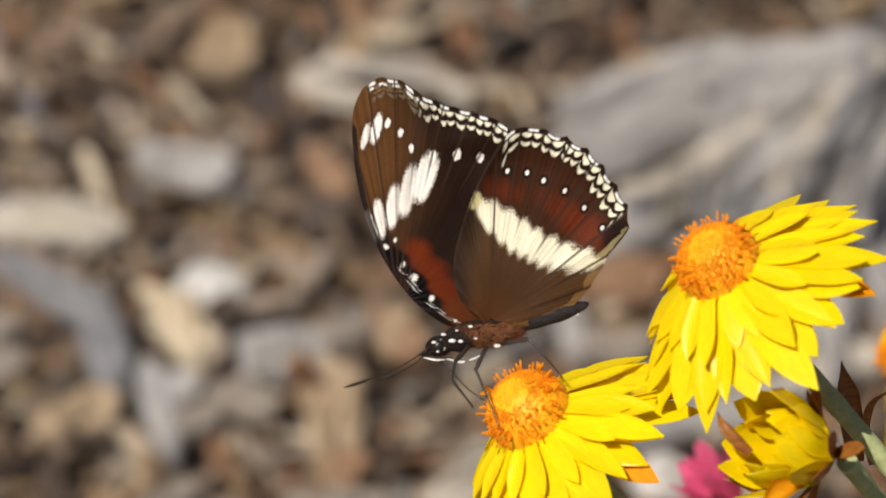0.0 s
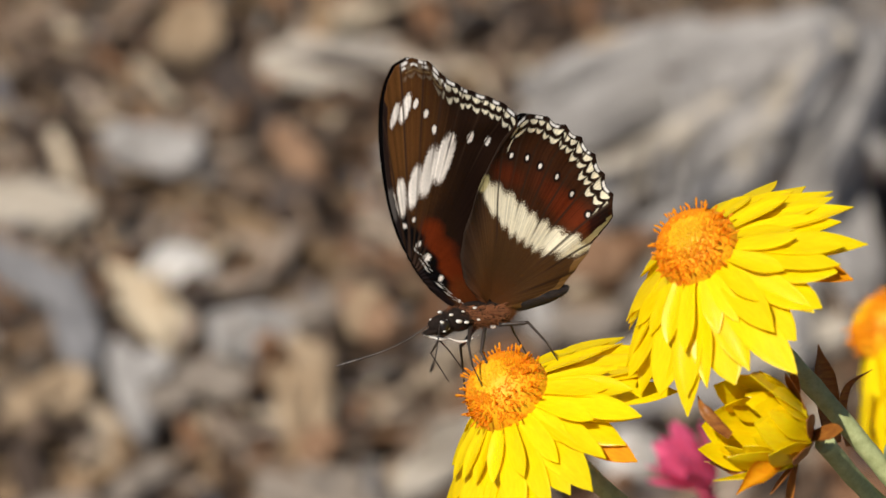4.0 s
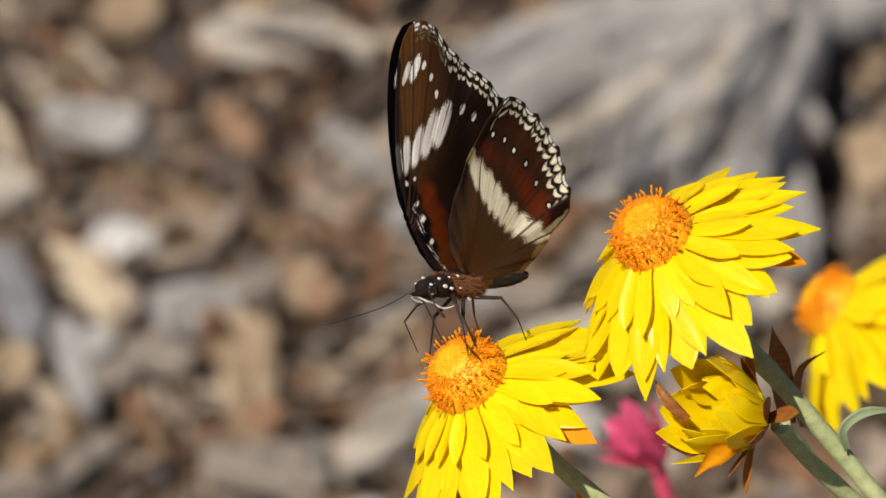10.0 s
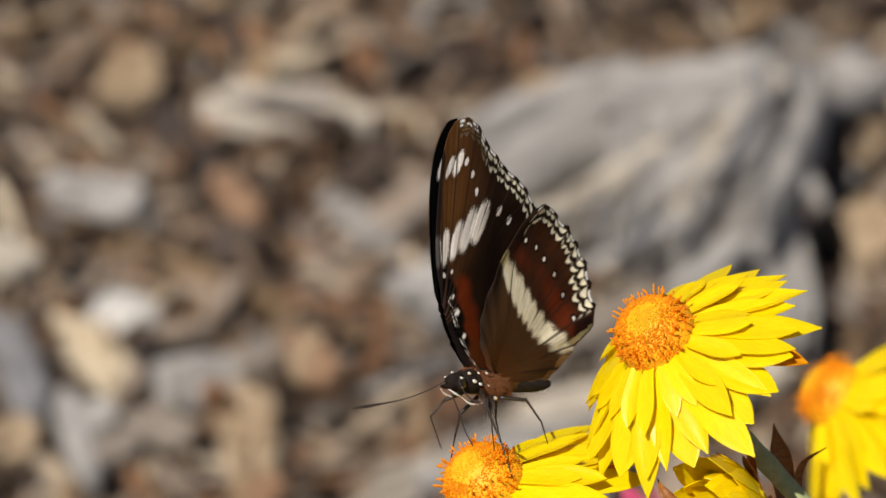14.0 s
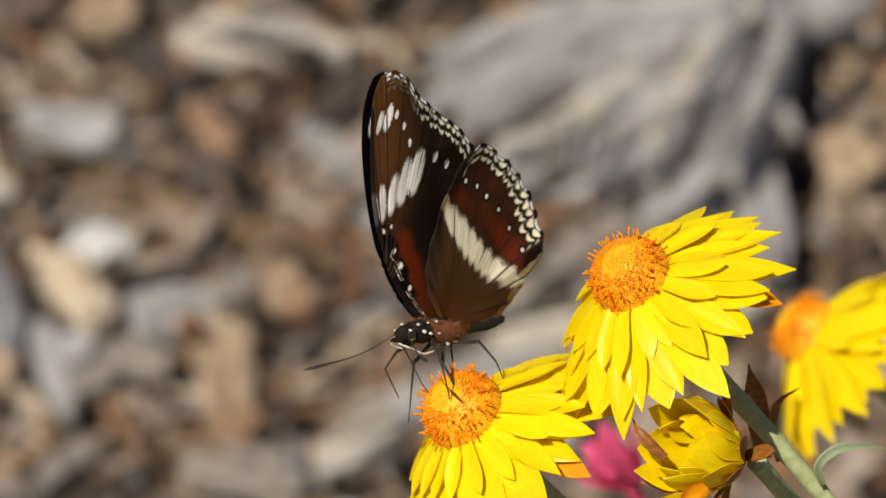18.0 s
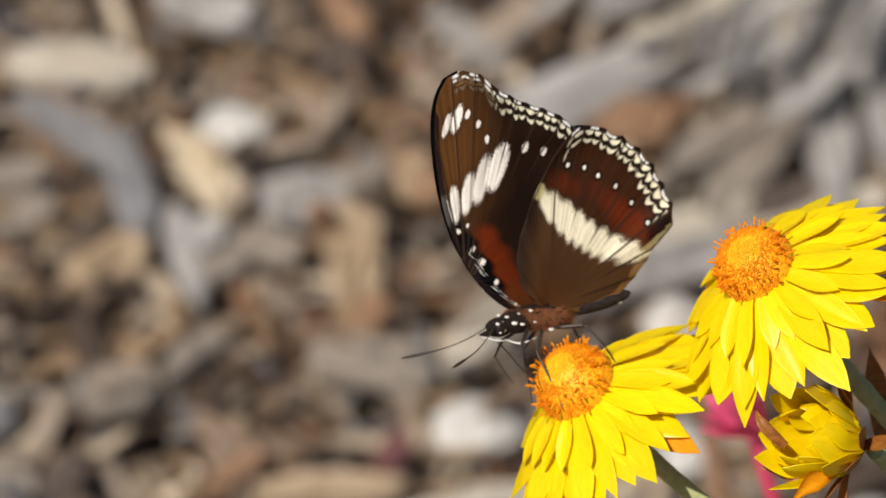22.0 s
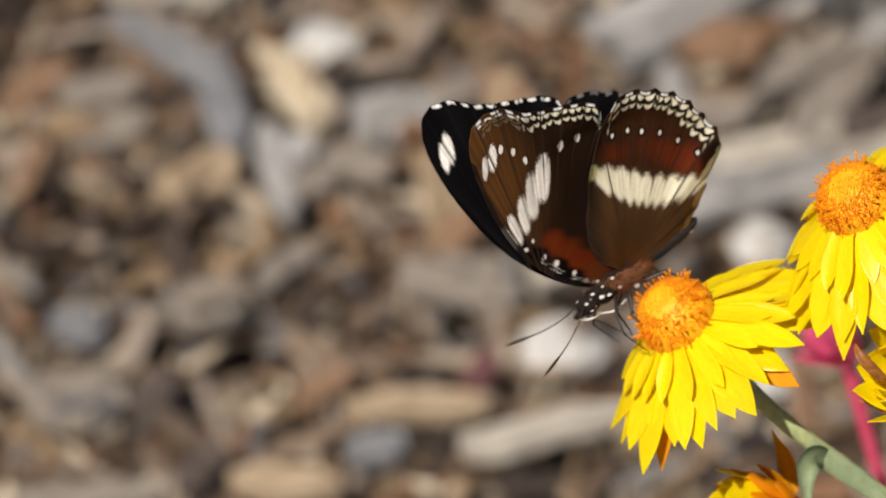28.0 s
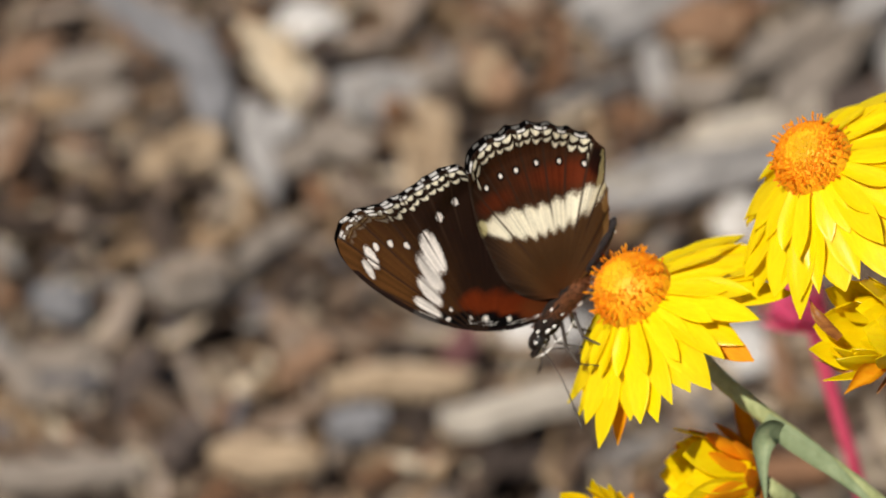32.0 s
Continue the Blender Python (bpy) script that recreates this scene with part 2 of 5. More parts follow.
def mulch():
    rng = random.Random(11)
    verts, faces = [], []
    n = 0
    for layer in range(4):
        for k in range(4700):
            x, y = (rng.gauss(0, 0.8), rng.gauss(1.35, 0.8)) if k < 2600 else (rng.uniform(-0.24, 0.28) + rng.gauss(0, 0.05), rng.uniform(1.0, 1.75) + rng.gauss(0, 0.06))
            length = min(0.06, rng.lognormvariate(-4.15, 0.5))
            v, f = chip_shape(rng, length, length * rng.uniform(0.08, 0.30), rng.uniform(0.0015, 0.004))
            m = np.array(Euler((rng.gauss(0, 0.6), rng.gauss(0, 0.45), rng.uniform(0, 6.28))).to_matrix())
            v = v @ m.T + np.array((x, y, 0.000 + layer * 0.0035 + rng.uniform(0, 0.009)))
            verts.append(v)
            faces += [tuple(i + n for i in q) for q in f]
            n += len(v)
    me = sheet("wood_mulch", np.concatenate(verts), faces, False)
    bed = tagged(part("wood_mulch", me, MULCH), "grey, tan and brown wood-chip mulch lying loose on the soil", "mulch", kind="stuff")
    shapes = []
    for i in range(24):
        length = rng.uniform(0.012, 0.034)
        v, f = chip_shape(rng, length, length * rng.uniform(0.09, 0.24), rng.uniform(0.0025, 0.005))
        shapes.append(sheet("chip", v, f, False))
        shapes[-1].materials.append(CHIP)
    for _ in range(300):
        m = pose(rng.uniform(-0.2, 0.22), rng.uniform(1.02, 1.72), rng.uniform(0.014, 0.020), rng.gauss(0, 14), rng.gauss(0, 12), rng.uniform(0, 360))
        part("chip", shapes[rng.randrange(24)], None, bed, "", m)
    return bed


def slab_mesh(length, width, thick, bow, seed):
    """A weathered splinter along x: flat, with wavering sides and torn, tapering ends."""
    rng = random.Random(seed)
    rows, verts, faces = 15, [], []
    ends = rng.uniform(0.35, 0.95), rng.uniform(0.35, 0.95)
    for i in range(rows):
        u = i / (rows - 1) - 0.5
        end = ends[0] if u < 0 else ends[1]
        taper = 1 - end * smoothstep((abs(u) - 0.28) / 0.22)
        lean = (0.5 - end) * width * 0.6 * smoothstep((abs(u) - 0.28) / 0.22)
        wob = 1 + 0.17 * noise.noise(Vector((u * 5, seed * 3.7, 0))) + 0.08 * noise.noise(Vector((u * 17, seed * 1.7, 4)))
        side = bow * (0.25 - u * u) * length + lean
        rise = 0.25 * thick * noise.noise(Vector((u * 4, seed * 2.3, 9)))
        for c, h in ((-1, -0.4), (-0.97, 0.3), (-0.55, 0.52), (0.1, 0.42), (0.6, 0.55), (0.98, 0.28), (1, -0.4), (0, -0.5)):
            edge = 1 + 0.10 * noise.noise(Vector((u * 14, c * 3 + seed, 2)))
            verts.append((u * length + 0.03 * length * noise.noise(Vector((c * 2.5, seed, i * 0.2))), side + 0.5 * width * taper * wob * c * edge, thick * h + rise))
    for i in range(rows - 1):
        for a in range(8):
            k = (a + 1) % 8
            faces.append((i * 8 + k, i * 8 + a, i * 8 + 8 + a, i * 8 + 8 + k))
    faces += [tuple(range(8)), tuple(range(rows * 8 - 1, (rows - 1) * 8 - 1, -1))]
    return sheet("slab", verts, faces, False)


def smoothstep(v):
    v = max(0.0, min(1.0, v))
    return v * v * (3 - 2 * v)


def plank(name, x1, y1, x2, y2, width, material, label, category="wood chip", thick=0.008, lift=0.018, bow=0.0, seed=1, parent=None):
    """A weathered piece of wood between two places on the ground."""
    rng = random.Random(seed)
    length, turn = math.hypot(x2 - x1, y2 - y1), math.atan2(y2 - y1, x2 - x1)
    if width > 0.014 and not parent:
        ob = new(name)
        n = math.ceil(width / 0.0075)
        part("slab", slab_mesh(length * 1.04, width * 0.95, thick, bow, seed), material, ob)
        for k in range(n):
            w = width / n * rng.uniform(0.3, 0.7)
            me = slab_mesh(length * rng.uniform(0.35, 0.9), w, thick * rng.uniform(0.7, 1.2), bow + rng.uniform(-0.08, 0.08), seed * 13 + k)
            m = pose(rng.uniform(-0.12, 0.12) * length, width * ((k + 0.5) / n - 0.5), rng.uniform(0.1, 0.6) * thick, rng.uniform(-14, 14), rng.uniform(-3, 3), rng.uniform(-17, 17))
            part("splinter", me, CHIP if rng.random() < 0.12 else material, ob, "", m)
    else:
        ob = part(name, slab_mesh(length * 1.08, width, thick, bow, seed), material, parent)
    ob.matrix_basis = pose((x1 + x2) / 2, (y1 + y2) / 2, lift, rng.uniform(-14, 14), rng.uniform(-5, 5), math.degrees(turn))
    return ob if parent else tagged(ob, label, category, "loose wood pieces on the mulch")


def pebble(x, y, rx, ry, rz, label, seed):
    ob = part("stone", ball(rx, ry, rz, 0.34, seed), STONE, m=pose(x, y, 0.014 + rz * 0.6, 0, 0, seed * 37))
    return tagged(ob, label, "stone", "pale stones in the mulch")


# ---- strawflowers ----
def bract_mesh(length, width, cup, bend, seed):
    """A papery pointed bract along +x, cupped and bent, with real thickness."""
    rng = random.Random(seed)
    rows, cols = 12, 7
    top, low, faces = [], [], []
    twist, wave = rng.uniform(-0.2, 0.2), rng.uniform(-0.04, 0.04)
    skew, blunt = rng.uniform(-0.06, 0.06), rng.uniform(1.8, 2.9)
    x = z = last = 0.0
    for i in range(rows):
        u = 1 - (1 - i / (rows - 1)) ** 1.5
        ang = bend * (u - 0.3)
        if i:
            x += length * (u - last) * math.cos(ang)
            z += length * (u - last) * math.sin(ang)
        last = u
        w = width * 0.5 * (0.66 + 0.34 * smoothstep(u / 0.60)) * max(0.05, 1 - max(0, (u - 0.54) / 0.46) ** blunt)
        for j in range(cols):
            s = j / (cols - 1) * 2 - 1
            y = s * w
            dz = cup * (s * s) * w + twist * u * y + wave * w * math.sin(9 * u + 2 * s) + 0.045 * w * math.cos(s * 9.4)
            p = Vector((x, y + skew * length * u * u, z + dz))
            top.append(p)
            low.append(p - Vector((0, 0, 0.00016)))
    k = len(top)
    for i in range(rows - 1):
        for j in range(cols - 1):
            a = i * cols + j
            q = (a, a + 1, a + cols + 1, a + cols)
            faces.append(q)
            faces.append(tuple(v + k for v in q[::-1]))
    rim = [i * cols for i in range(rows)] + [(rows - 1) * cols + j for j in range(1, cols)] + [i * cols + cols - 1 for i in range(rows - 2, -1, -1)]
    edge = [(top + low)[v] for v in rim] + [(top + low)[v + k] for v in rim]
    n = len(rim)
    faces += [(2 * k + i, 2 * k + i + 1, 2 * k + n + i + 1, 2 * k + n + i) for i in range(n - 1)]
    return sheet("bract", top + low + edge, faces)


def axes(axis):
    """A turn whose z axis points along axis."""
    return Vector(axis).normalized().to_track_quat("Z", "Y").to_matrix().to_4x4()


def floret_mesh(count, radius, height, lo, hi, size, seed, splay=0.5, girth=0.13):
    """Many small tubular florets standing out of a dome, between two fractions of its radius."""
    rng = random.Random(seed)
    verts, faces = [], []
    for i in range(count):
        f = math.sqrt(lo * lo + (hi * hi - lo * lo) * (i + 0.5) / count)
        a = i * 2.39996 + rng.uniform(-0.2, 0.2)
        f = min(0.995, f * rng.uniform(0.96, 1.03))
        q = Vector((radius * f * math.cos(a), radius * f * math.sin(a), height * math.sqrt(max(0, 1 - f * f))))
        nrm = Vector((q.x / radius ** 2, q.y / radius ** 2, q.z / height ** 2 + 20 * (1 - splay))).normalized()
        nrm = (nrm + Vector((rng.gauss(0, 0.16), rng.gauss(0, 0.16), rng.gauss(0, 0.16)))).normalized()
        s = nrm.orthogonal().normalized()
        o = nrm.cross(s)
        ln = size * rng.uniform(0.7, 1.25)
        r0 = size * girth
        base = len(verts)
        hook = s * rng.uniform(-0.3, 0.3) * ln
        for h, r in ((-0.3, 0.9), (0.55, 0.8), (0.85, 1.5), (1.0, 0.35)):
            for j in range(5):
                b = j * 1.2566
                verts.append(q + nrm * ln * h + hook * max(0, h) ** 2 + (s * math.cos(b) + o * math.sin(b)) * r0 * r)
        for ring in range(3):
            for j in range(5):
                k = (j + 1) % 5
                c = base + ring * 5
                faces.append((c + j, c + k, c + 5 + k, c + 5 + j))
        faces.append(tuple(base + 15 + j for j in range(5)))
    return sheet("florets", verts, faces)


LAYERS = ((20, -2, 13.0, 4.0, 0.1), (21, -4.5, 20.0, 5.4, 0.12), (20, -7, 23.2, 6.9, 0.15), (6, -12, 23.0, 6.6, 0.2))
AWAY = Vector((0, 0.82, -0.57))


def strawflower(place, axis, spin, stem_points, label, size=1.0, seed=1, layers=LAYERS, bracts=(PETAL, PETAL, PETAL, PETAL_BACK),
                stem_material=STEM, stem_radius=0.0016, disc=True, floret=FLORET, height=6.2, face=None, dome_size=1.0, reflex=True, droop=(26, 10, 2, 0)):
    """An open everlasting daisy: floret dome, rings of papery bracts and a stem down to the ground."""
    rng = random.Random(seed)
    thing = new("strawflower")
    thing.location = (stem_points[-1][0], stem_points[-1][1], 0.0)
    base = Vector(thing.location)
    turn = Matrix.Translation(Vector(place) - base) @ axes(axis) @ pose(0, 0, 0, 0, 0, spin) @ Matrix.Scale(size, 4)
    if disc:
        petals_turn = turn
        turn = Matrix.Translation(Vector(place) - base) @ axes(face or axis) @ Matrix.Scale(size * dome_size, 4)
        dome = ball(0.0075, 0.0075, height * 0.00106, 0.04, seed)
        part("floret_dome", dome, DOME, thing, "bright orange dome of tightly packed florets", turn)
        ring = part("floret_ring", floret_mesh(1900, 0.0070, height * 0.00100, 0.44, 1.0, 0.00060, seed, 0.6, 0.20), floret, thing, "open orange florets", turn)
        tagged(ring, kind="stuff")
        heart = part("floret_heart", floret_mesh(620, 0.0070, height * 0.00100, 0.02, 0.62, 0.00042, seed + 5, 0.9, 0.40), HEART, thing, "unopened yellow-orange florets", turn)
        tagged(heart, kind="stuff")
        rim = part("stamen_ring", floret_mesh(70, 0.0070, height * 0.00098, 0.66, 0.96, 0.0021, seed + 9, 0.45, 0.075), floret, thing, "spiky orange stamens", turn)
        tagged(rim, kind="stuff")
        turn = petals_turn
    cup = ball(0.0064, 0.0064, 0.0058, 0.05, seed + 2, 2) if reflex else ball(0.0052, 0.0052, 0.0036, 0.1, seed + 2, 2)
    part("receptacle", cup, bracts[-1], thing, m=turn @ pose(0, 0, -0.0055 if reflex else -0.0015))
    back = turn.to_3x3().inverted() @ AWAY
    back = math.atan2(back.y, back.x)
    for k, (count, rise, length, width, bend) in enumerate(layers):
        shapes = [bract_mesh(length * 0.001 * rng.uniform(0.86, 1.12), width * 0.001 * rng.uniform(0.88, 1.1), rng.uniform(-0.06, 0.38),
                             -bend * rng.uniform(0.2, 1.6), seed * 50 + k * 9 + i) for i in range(7)]
        for s in shapes:
            s.materials.append(bracts[k])
        for i in range(count):
            a = 360.0 * (i + rng.uniform(-0.28, 0.28)) / count + k * 7
            off = math.radians(a) - back
            hang = rise - (droop[0] + droop[1] * math.cos(off) + droop[2] * math.cos(2 * off) + droop[3] * math.sin(off)) if reflex else rise
            m = turn @ pose(0, 0, -0.0006 * k, 0, 0, a) @ pose(0.0063 - 0.0004 * k, 0, 0, rng.uniform(-8, 8), -hang + rng.uniform(-5, 5), rng.uniform(-5, 5))
            part("bract", shapes[rng.randrange(7)], None, thing, "", m)
    pts = [Vector(p) - base for p in stem_points]
    part("stem", tube(pts, [stem_radius * 1.15, stem_radius, stem_radius, stem_radius * 1.1], 10, 8, 0.12), stem_material, thing, "woolly grey-green stem" if stem_material is STEM else "magenta stem")
    return tagged(thing, label, "strawflower", "strawflowers of one bush"), base


def stem_leaf(thing, base, points, width, seed, material=LEAF, label="narrow grey-green curling leaf"):
    """A narrow curling leaf along a curve, hollowed along its midrib."""
    c = spline([Vector(p) - base for p in points], 6)
    verts, faces, n = [], [], len(c)
    for i, q in enumerate(c):
        u = i / (n - 1)
        way = (c[min(i + 1, n - 1)] - c[max(i - 1, 0)]).normalized()
        side = way.cross(Vector((0.2, -0.8, 0.55))).normalized()
        up = side.cross(way)
        w = width * (0.35 + 0.65 * math.sin(math.pi * min(1.0, 0.15 + u * 0.8))) * (1 - max(0, u - 0.6) / 0.4 * 0.9)
        for k, s in enumerate((-1, -0.4, 0, 0.4, 1)):
            verts.append(q + side * s * w * 0.5 + up * (abs(s) * 0.16 * w))
    for k in range(len(verts)):
        verts.append(verts[k] + Vector((0, 0.0003, -0.0002)))
    m = n * 5
    for i in range(n - 1):
        for j in range(4):
            a = i * 5 + j
            faces += [(a, a + 1, a + 6, a + 5), (a + m + 5, a + m + 6, a + m + 1, a + m)]
        for j in (0, 4):
            a = i * 5 + j
            faces.append((a, a + 5, a + 5 + m, a + m))
    return part("leaf", sheet("leaf", verts, faces), material, thing, label)


# ---- butterfly ----
U = 0.0000973          # one unit of the wing map, in metres
HINGE = Vector((-0.98, 0, -0.19)).normalized()


def outline(points, count):
    """An even walk along the smooth margin through the given places."""
    c = np.array([tuple(p) for p in spline([(x, 0, z) for x, z in points], 12)])[:, (0, 2)]
    d = np.r_[0, np.cumsum(np.hypot(*np.diff(c, axis=0).T))]
    s = np.linspace(0, d[-1], count)
    return np.c_[np.interp(s, d, c[:, 0]), np.interp(s, d, c[:, 1])], s


def fuzz(x, z):
    q = np.sin(x * 12.9898 + z * 78.233) * 43758.5453
    return q - np.floor(q)


def spot(x, z, cx, cz, a, b, lean=0.0, soft=0.25, grit=0.25, square=2.0):
    """1 inside an ellipse with ragged scaly edges, 0 outside; lean in degrees clockwise from upright."""
    t = math.radians(lean)
    dx, dz = x - cx, z - cz
    p, q = dx * math.cos(t) - dz * math.sin(t), dx * math.sin(t) + dz * math.cos(t)
    d = (np.abs(p / a) ** square + np.abs(q / b) ** square) ** (1 / square) + (fuzz(x, z) - 0.5) * grit
    return np.clip((1 - d) / soft + 0.5, 0, 1)


def lay(col, mask, colour):
    col += mask[:, None] * (np.array(colour) - col)


def smooth(v, lo, hi):
    t = np.clip((v - lo) / (hi - lo), 0, 1)
    return t * t * (3 - 2 * t)


BROWN, DARK, RUST, CREAM, BLACK = (0.085, 0.034, 0.0105), (0.012, 0.0058, 0.0042), (0.115, 0.018, 0.004), (0.78, 0.72, 0.55), (0.0024, 0.0020, 0.0024)
WHITE, BLUE, OLIVE = (0.86, 0.80, 0.74), (0.055, 0.045, 0.62), (0.064, 0.031, 0.0125)


def between(v, lo, hi, soft=1.6):
    """1 from lo to hi, 0 outside, with soft ends."""
    return np.clip((v - lo) / soft + 0.5, 0, 1) * np.clip((hi - v) / soft + 0.5, 0, 1)


def margin_rows(col, edge, s, lo, hi, period, tone, strength, grow=0.0):
    """Along an outer margin: white dashes in the notches, then two rows of paired pale bowls."""
    inside = smooth(s, lo, lo + 12) * (1 - smooth(s, hi - 12, hi))
    lay(col, inside * (1 - smooth(edge, 26, 44)) * (0.15 + 0.75 * strength), (0.012, 0.006, 0.004))
    s = s + 2.5 * np.sin(s * 0.083)
    f = np.abs((s / period) % 1 - 0.5) * 2
    half = ((2 * s / period) % 1 - 0.5) * 2
    bowl = np.clip(1 - (half / 0.9) ** 2, 0, 1) * (1 + grow * np.clip(s - lo, 0, hi) / hi)
    ragged = (fuzz(s, edge) - 0.5) * 1.4
    gap = np.clip((0.92 - np.abs(half)) * 8, 0, 1)
    lay(col, inside * between(edge, 1.5, 6.2) * np.clip((0.55 - f) * 6, 0, 1), (0.82, 0.80, 0.78))
    lay(col, inside * gap * strength * between(edge + ragged, 10.0 - 1.0 * bowl, 11.5 + 5.8 * bowl), tone)
    lay(col, inside * gap * strength * 0.92 * between(edge + ragged, 23.5 + 2.5 * bowl, 26.5 + 6.5 * bowl), tone)


def forewing_under(x, z, r, edge, s, ang):
    col = np.tile(np.array(BROWN), (len(x), 1))
    lay(col, smooth(fuzz(np.round(ang * 55), 3.1), 0.2, 0.9) * 0.45, (0.130, 0.056, 0.015))
    lay(col, smooth(x + 0.25 * z, -100, 20) * 0.94, DARK)
    lay(col, spot(x, z, -85, 125, 66, 120, 20, 0.9) * 0.9, DARK)
    # the rust field between the cell and the spotted black costa
    lay(col, spot(x, z, -112, 128, 24, 22, 0, 0.8), RUST)
    lay(col, spot(x, z, -72, 72, 25 + 4 * np.sin(z * 0.13), 78, -38, 0.8), RUST)
    lay(col, spot(x, z, -30, 22, 16, 34, -48, 0.9) * 0.8, (0.11, 0.030, 0.008))
    wave = 5 * np.sin(z * 0.16 + 1.0)
    lay(col, spot(x, z, -158 + wave, 118, 22, 62, -33, 0.5), BLACK)
    lay(col, spot(x, z, -112 + wave, 66, 19, 80, -38, 0.5), BLACK)
    for cx, cz, a, b, lean in ((-194, 174, 6.5, 29, -14), (-178, 187, 9, 33, -6), (-154, 209, 11.5, 37, 8), (-128, 237, 12.5, 44, 12),
                               (-98, 261, 17, 44, 20), (-84, 297, 6, 12, 8), (-203, 334, 6, 23, 14), (-184, 347, 8.5, 26, 14),
                               (-164, 357, 4.6, 9, 14), (-141, 340, 4.6, 8, 10), (-122, 312, 4.4, 8, 5), (-41, 301, 6.6, 11, 15),
                               (0, 296, 6.2, 8.5, 15)):
        lay(col, spot(x, z, cx, cz, a * 1.8, b * 1.3, lean, 0.8) * 0.35, DARK)
        lay(col, spot(x, z, cx, cz, a, b, lean, 0.2, 0.3, 2.7 if b > 28 else 2.0), WHITE)
    for cx, cz, a, b in ((-167, 138, 6, 5), (-150, 150, 4, 5), (-137, 106, 4, 7), (-117, 83, 7.5, 8), (-86, 47, 5.5, 6), (-44, 7, 3, 3)):
        lay(col, spot(x, z, cx, cz, a * 0.8, b * 0.85, 30, 0.4, 0.6), WHITE)
    lay(col, (edge < 9) * (s < 470) * 0.93, (0.012, 0.008, 0.008))
    speck = between(np.abs(edge - 17), -1, 2.2) + between(np.abs(edge - 25), -1, 1.8)
    lay(col, np.clip(speck, 0, 1) * (s > 30) * (s < 235) * (fuzz(np.round(s / 4), np.round(edge / 9)) > 0.58) * 0.9, (0.6, 0.58, 0.55))
    margin_rows(col, edge, s - 535, 0, 325, 36, CREAM, 0.10 + 0.90 * smooth(s, 600, 700))
    lay(col, between(edge, 9, 13) * (np.abs(((s - 535) / 24) % 1 - 0.5) < 0.26) * (s > 545) * (s < 660), (0.74, 0.72, 0.68))
    lay(col, between(edge, 19, 21) * (s > 550) * (s < 640) * 0.45, (0.34, 0.25, 0.12))
    return col


def hindwing_under(x, z, r, edge, s, ang):
    col = np.tile(np.array(OLIVE), (len(x), 1))
    lay(col, smooth(fuzz(np.round(ang * 45), 5.3), 0.2, 0.9) * 0.25, (0.050, 0.022, 0.008))
    centre = np.interp(x, (-20, 0, 50, 110, 160, 200, 240), (218, 204, 168, 132, 118, 112, 110))
    wide = np.interp(x, (-20, 0, 50, 110, 160, 190, 215), (10, 22, 35, 29, 21, 20, 4))
    band = z - centre
    ragged = (fuzz(x, z) - 0.5) * 15 + 4.5 * np.sin(ang * 42)
    lay(col, smooth(band, 12, 40), (0.040, 0.014, 0.006))
    lay(col, spot(x, z, 185, 172, 58, 27, 35, 0.9) * 0.7, (0.13, 0.021, 0.006))
    lay(col, spot(x, z, 145, 205, 60, 20, 35, 0.9) * 0.4, (0.11, 0.018, 0.006))
    lay(col, spot(x, z, 35, 242, 44, 17, 22, 0.9) * 0.5, (0.12, 0.018, 0.005))
    lay(col, (1 - smooth(edge, 8, 60)) * (1 - smooth(s, 240, 330)) * 0.85, (0.022, 0.012, 0.008))
    lay(col, spot(x, z, 25, 290, 34, 40, 30, 0.9) * 0.6, (0.016, 0.008, 0.005))
    pale = smooth(wide - np.abs(band + ragged), -4, 5) * smooth(x, -12, 0)
    lay(col, pale, (0.78, 0.72, 0.55))
    lay(col, spot(x, z, -10, 220, 12, 16, 20) * 0.8, (0.52, 0.46, 0.22))
    for cx, cz in ((48, 272), (83, 269), (112, 255), (150, 237), (184, 207), (216, 171)):
        lay(col, spot(x, z, cx, cz, 8, 10, 20), DARK)
        lay(col, spot(x, z, cx, cz, 3.3, 4.8, 20, 0.3), WHITE)
    lay(col, spot(x, z, 238, 160, 22, 34, 20, 0.6) * 0.8, BLACK)
    margin_rows(col, edge, s - 350, 0, 300, 41, CREAM, 1.0, 0.6)
    lay(col, (edge > 3) * (edge < 16) * (s > 670) * (s < 750) * 0.4, (0.50, 0.42, 0.20))
    lay(col, (edge < 12) * (s > 760) * 0.6, (0.22, 0.12, 0.04))
    lay(col, (edge < 5) * (s < 350) * 0.7, (0.03, 0.02, 0.015))
    lay(col, (1 - smooth(np.hypot(x - 18, z - 3), 20, 80)) * 0.6, (0.10, 0.034, 0.010))
    return col


def forewing_upper(x, z, r, edge, s, ang):
    col = np.tile(np.array(BLACK), (len(x), 1))
    lay(col, spot(x, z, -112, 250, 34, 62, 18, 0.25, 0.3), BLUE)
    lay(col, spot(x, z, -114, 247, 23, 50, 18, 0.35, 0.45), (0.70, 0.66, 0.90))
    lay(col, spot(x, z, -200, 337, 8, 27, 14, 0.3), WHITE)
    lay(col, spot(x, z, -184, 349, 10, 29, 14, 0.3), WHITE)
    f = np.abs((s / 27.5) % 1 - 0.5) * 2
    lay(col, (f > 0.45) * (edge > 2) * (edge < 8) * (s > 560) * (s < 860), (0.8, 0.78, 0.76))
    return col


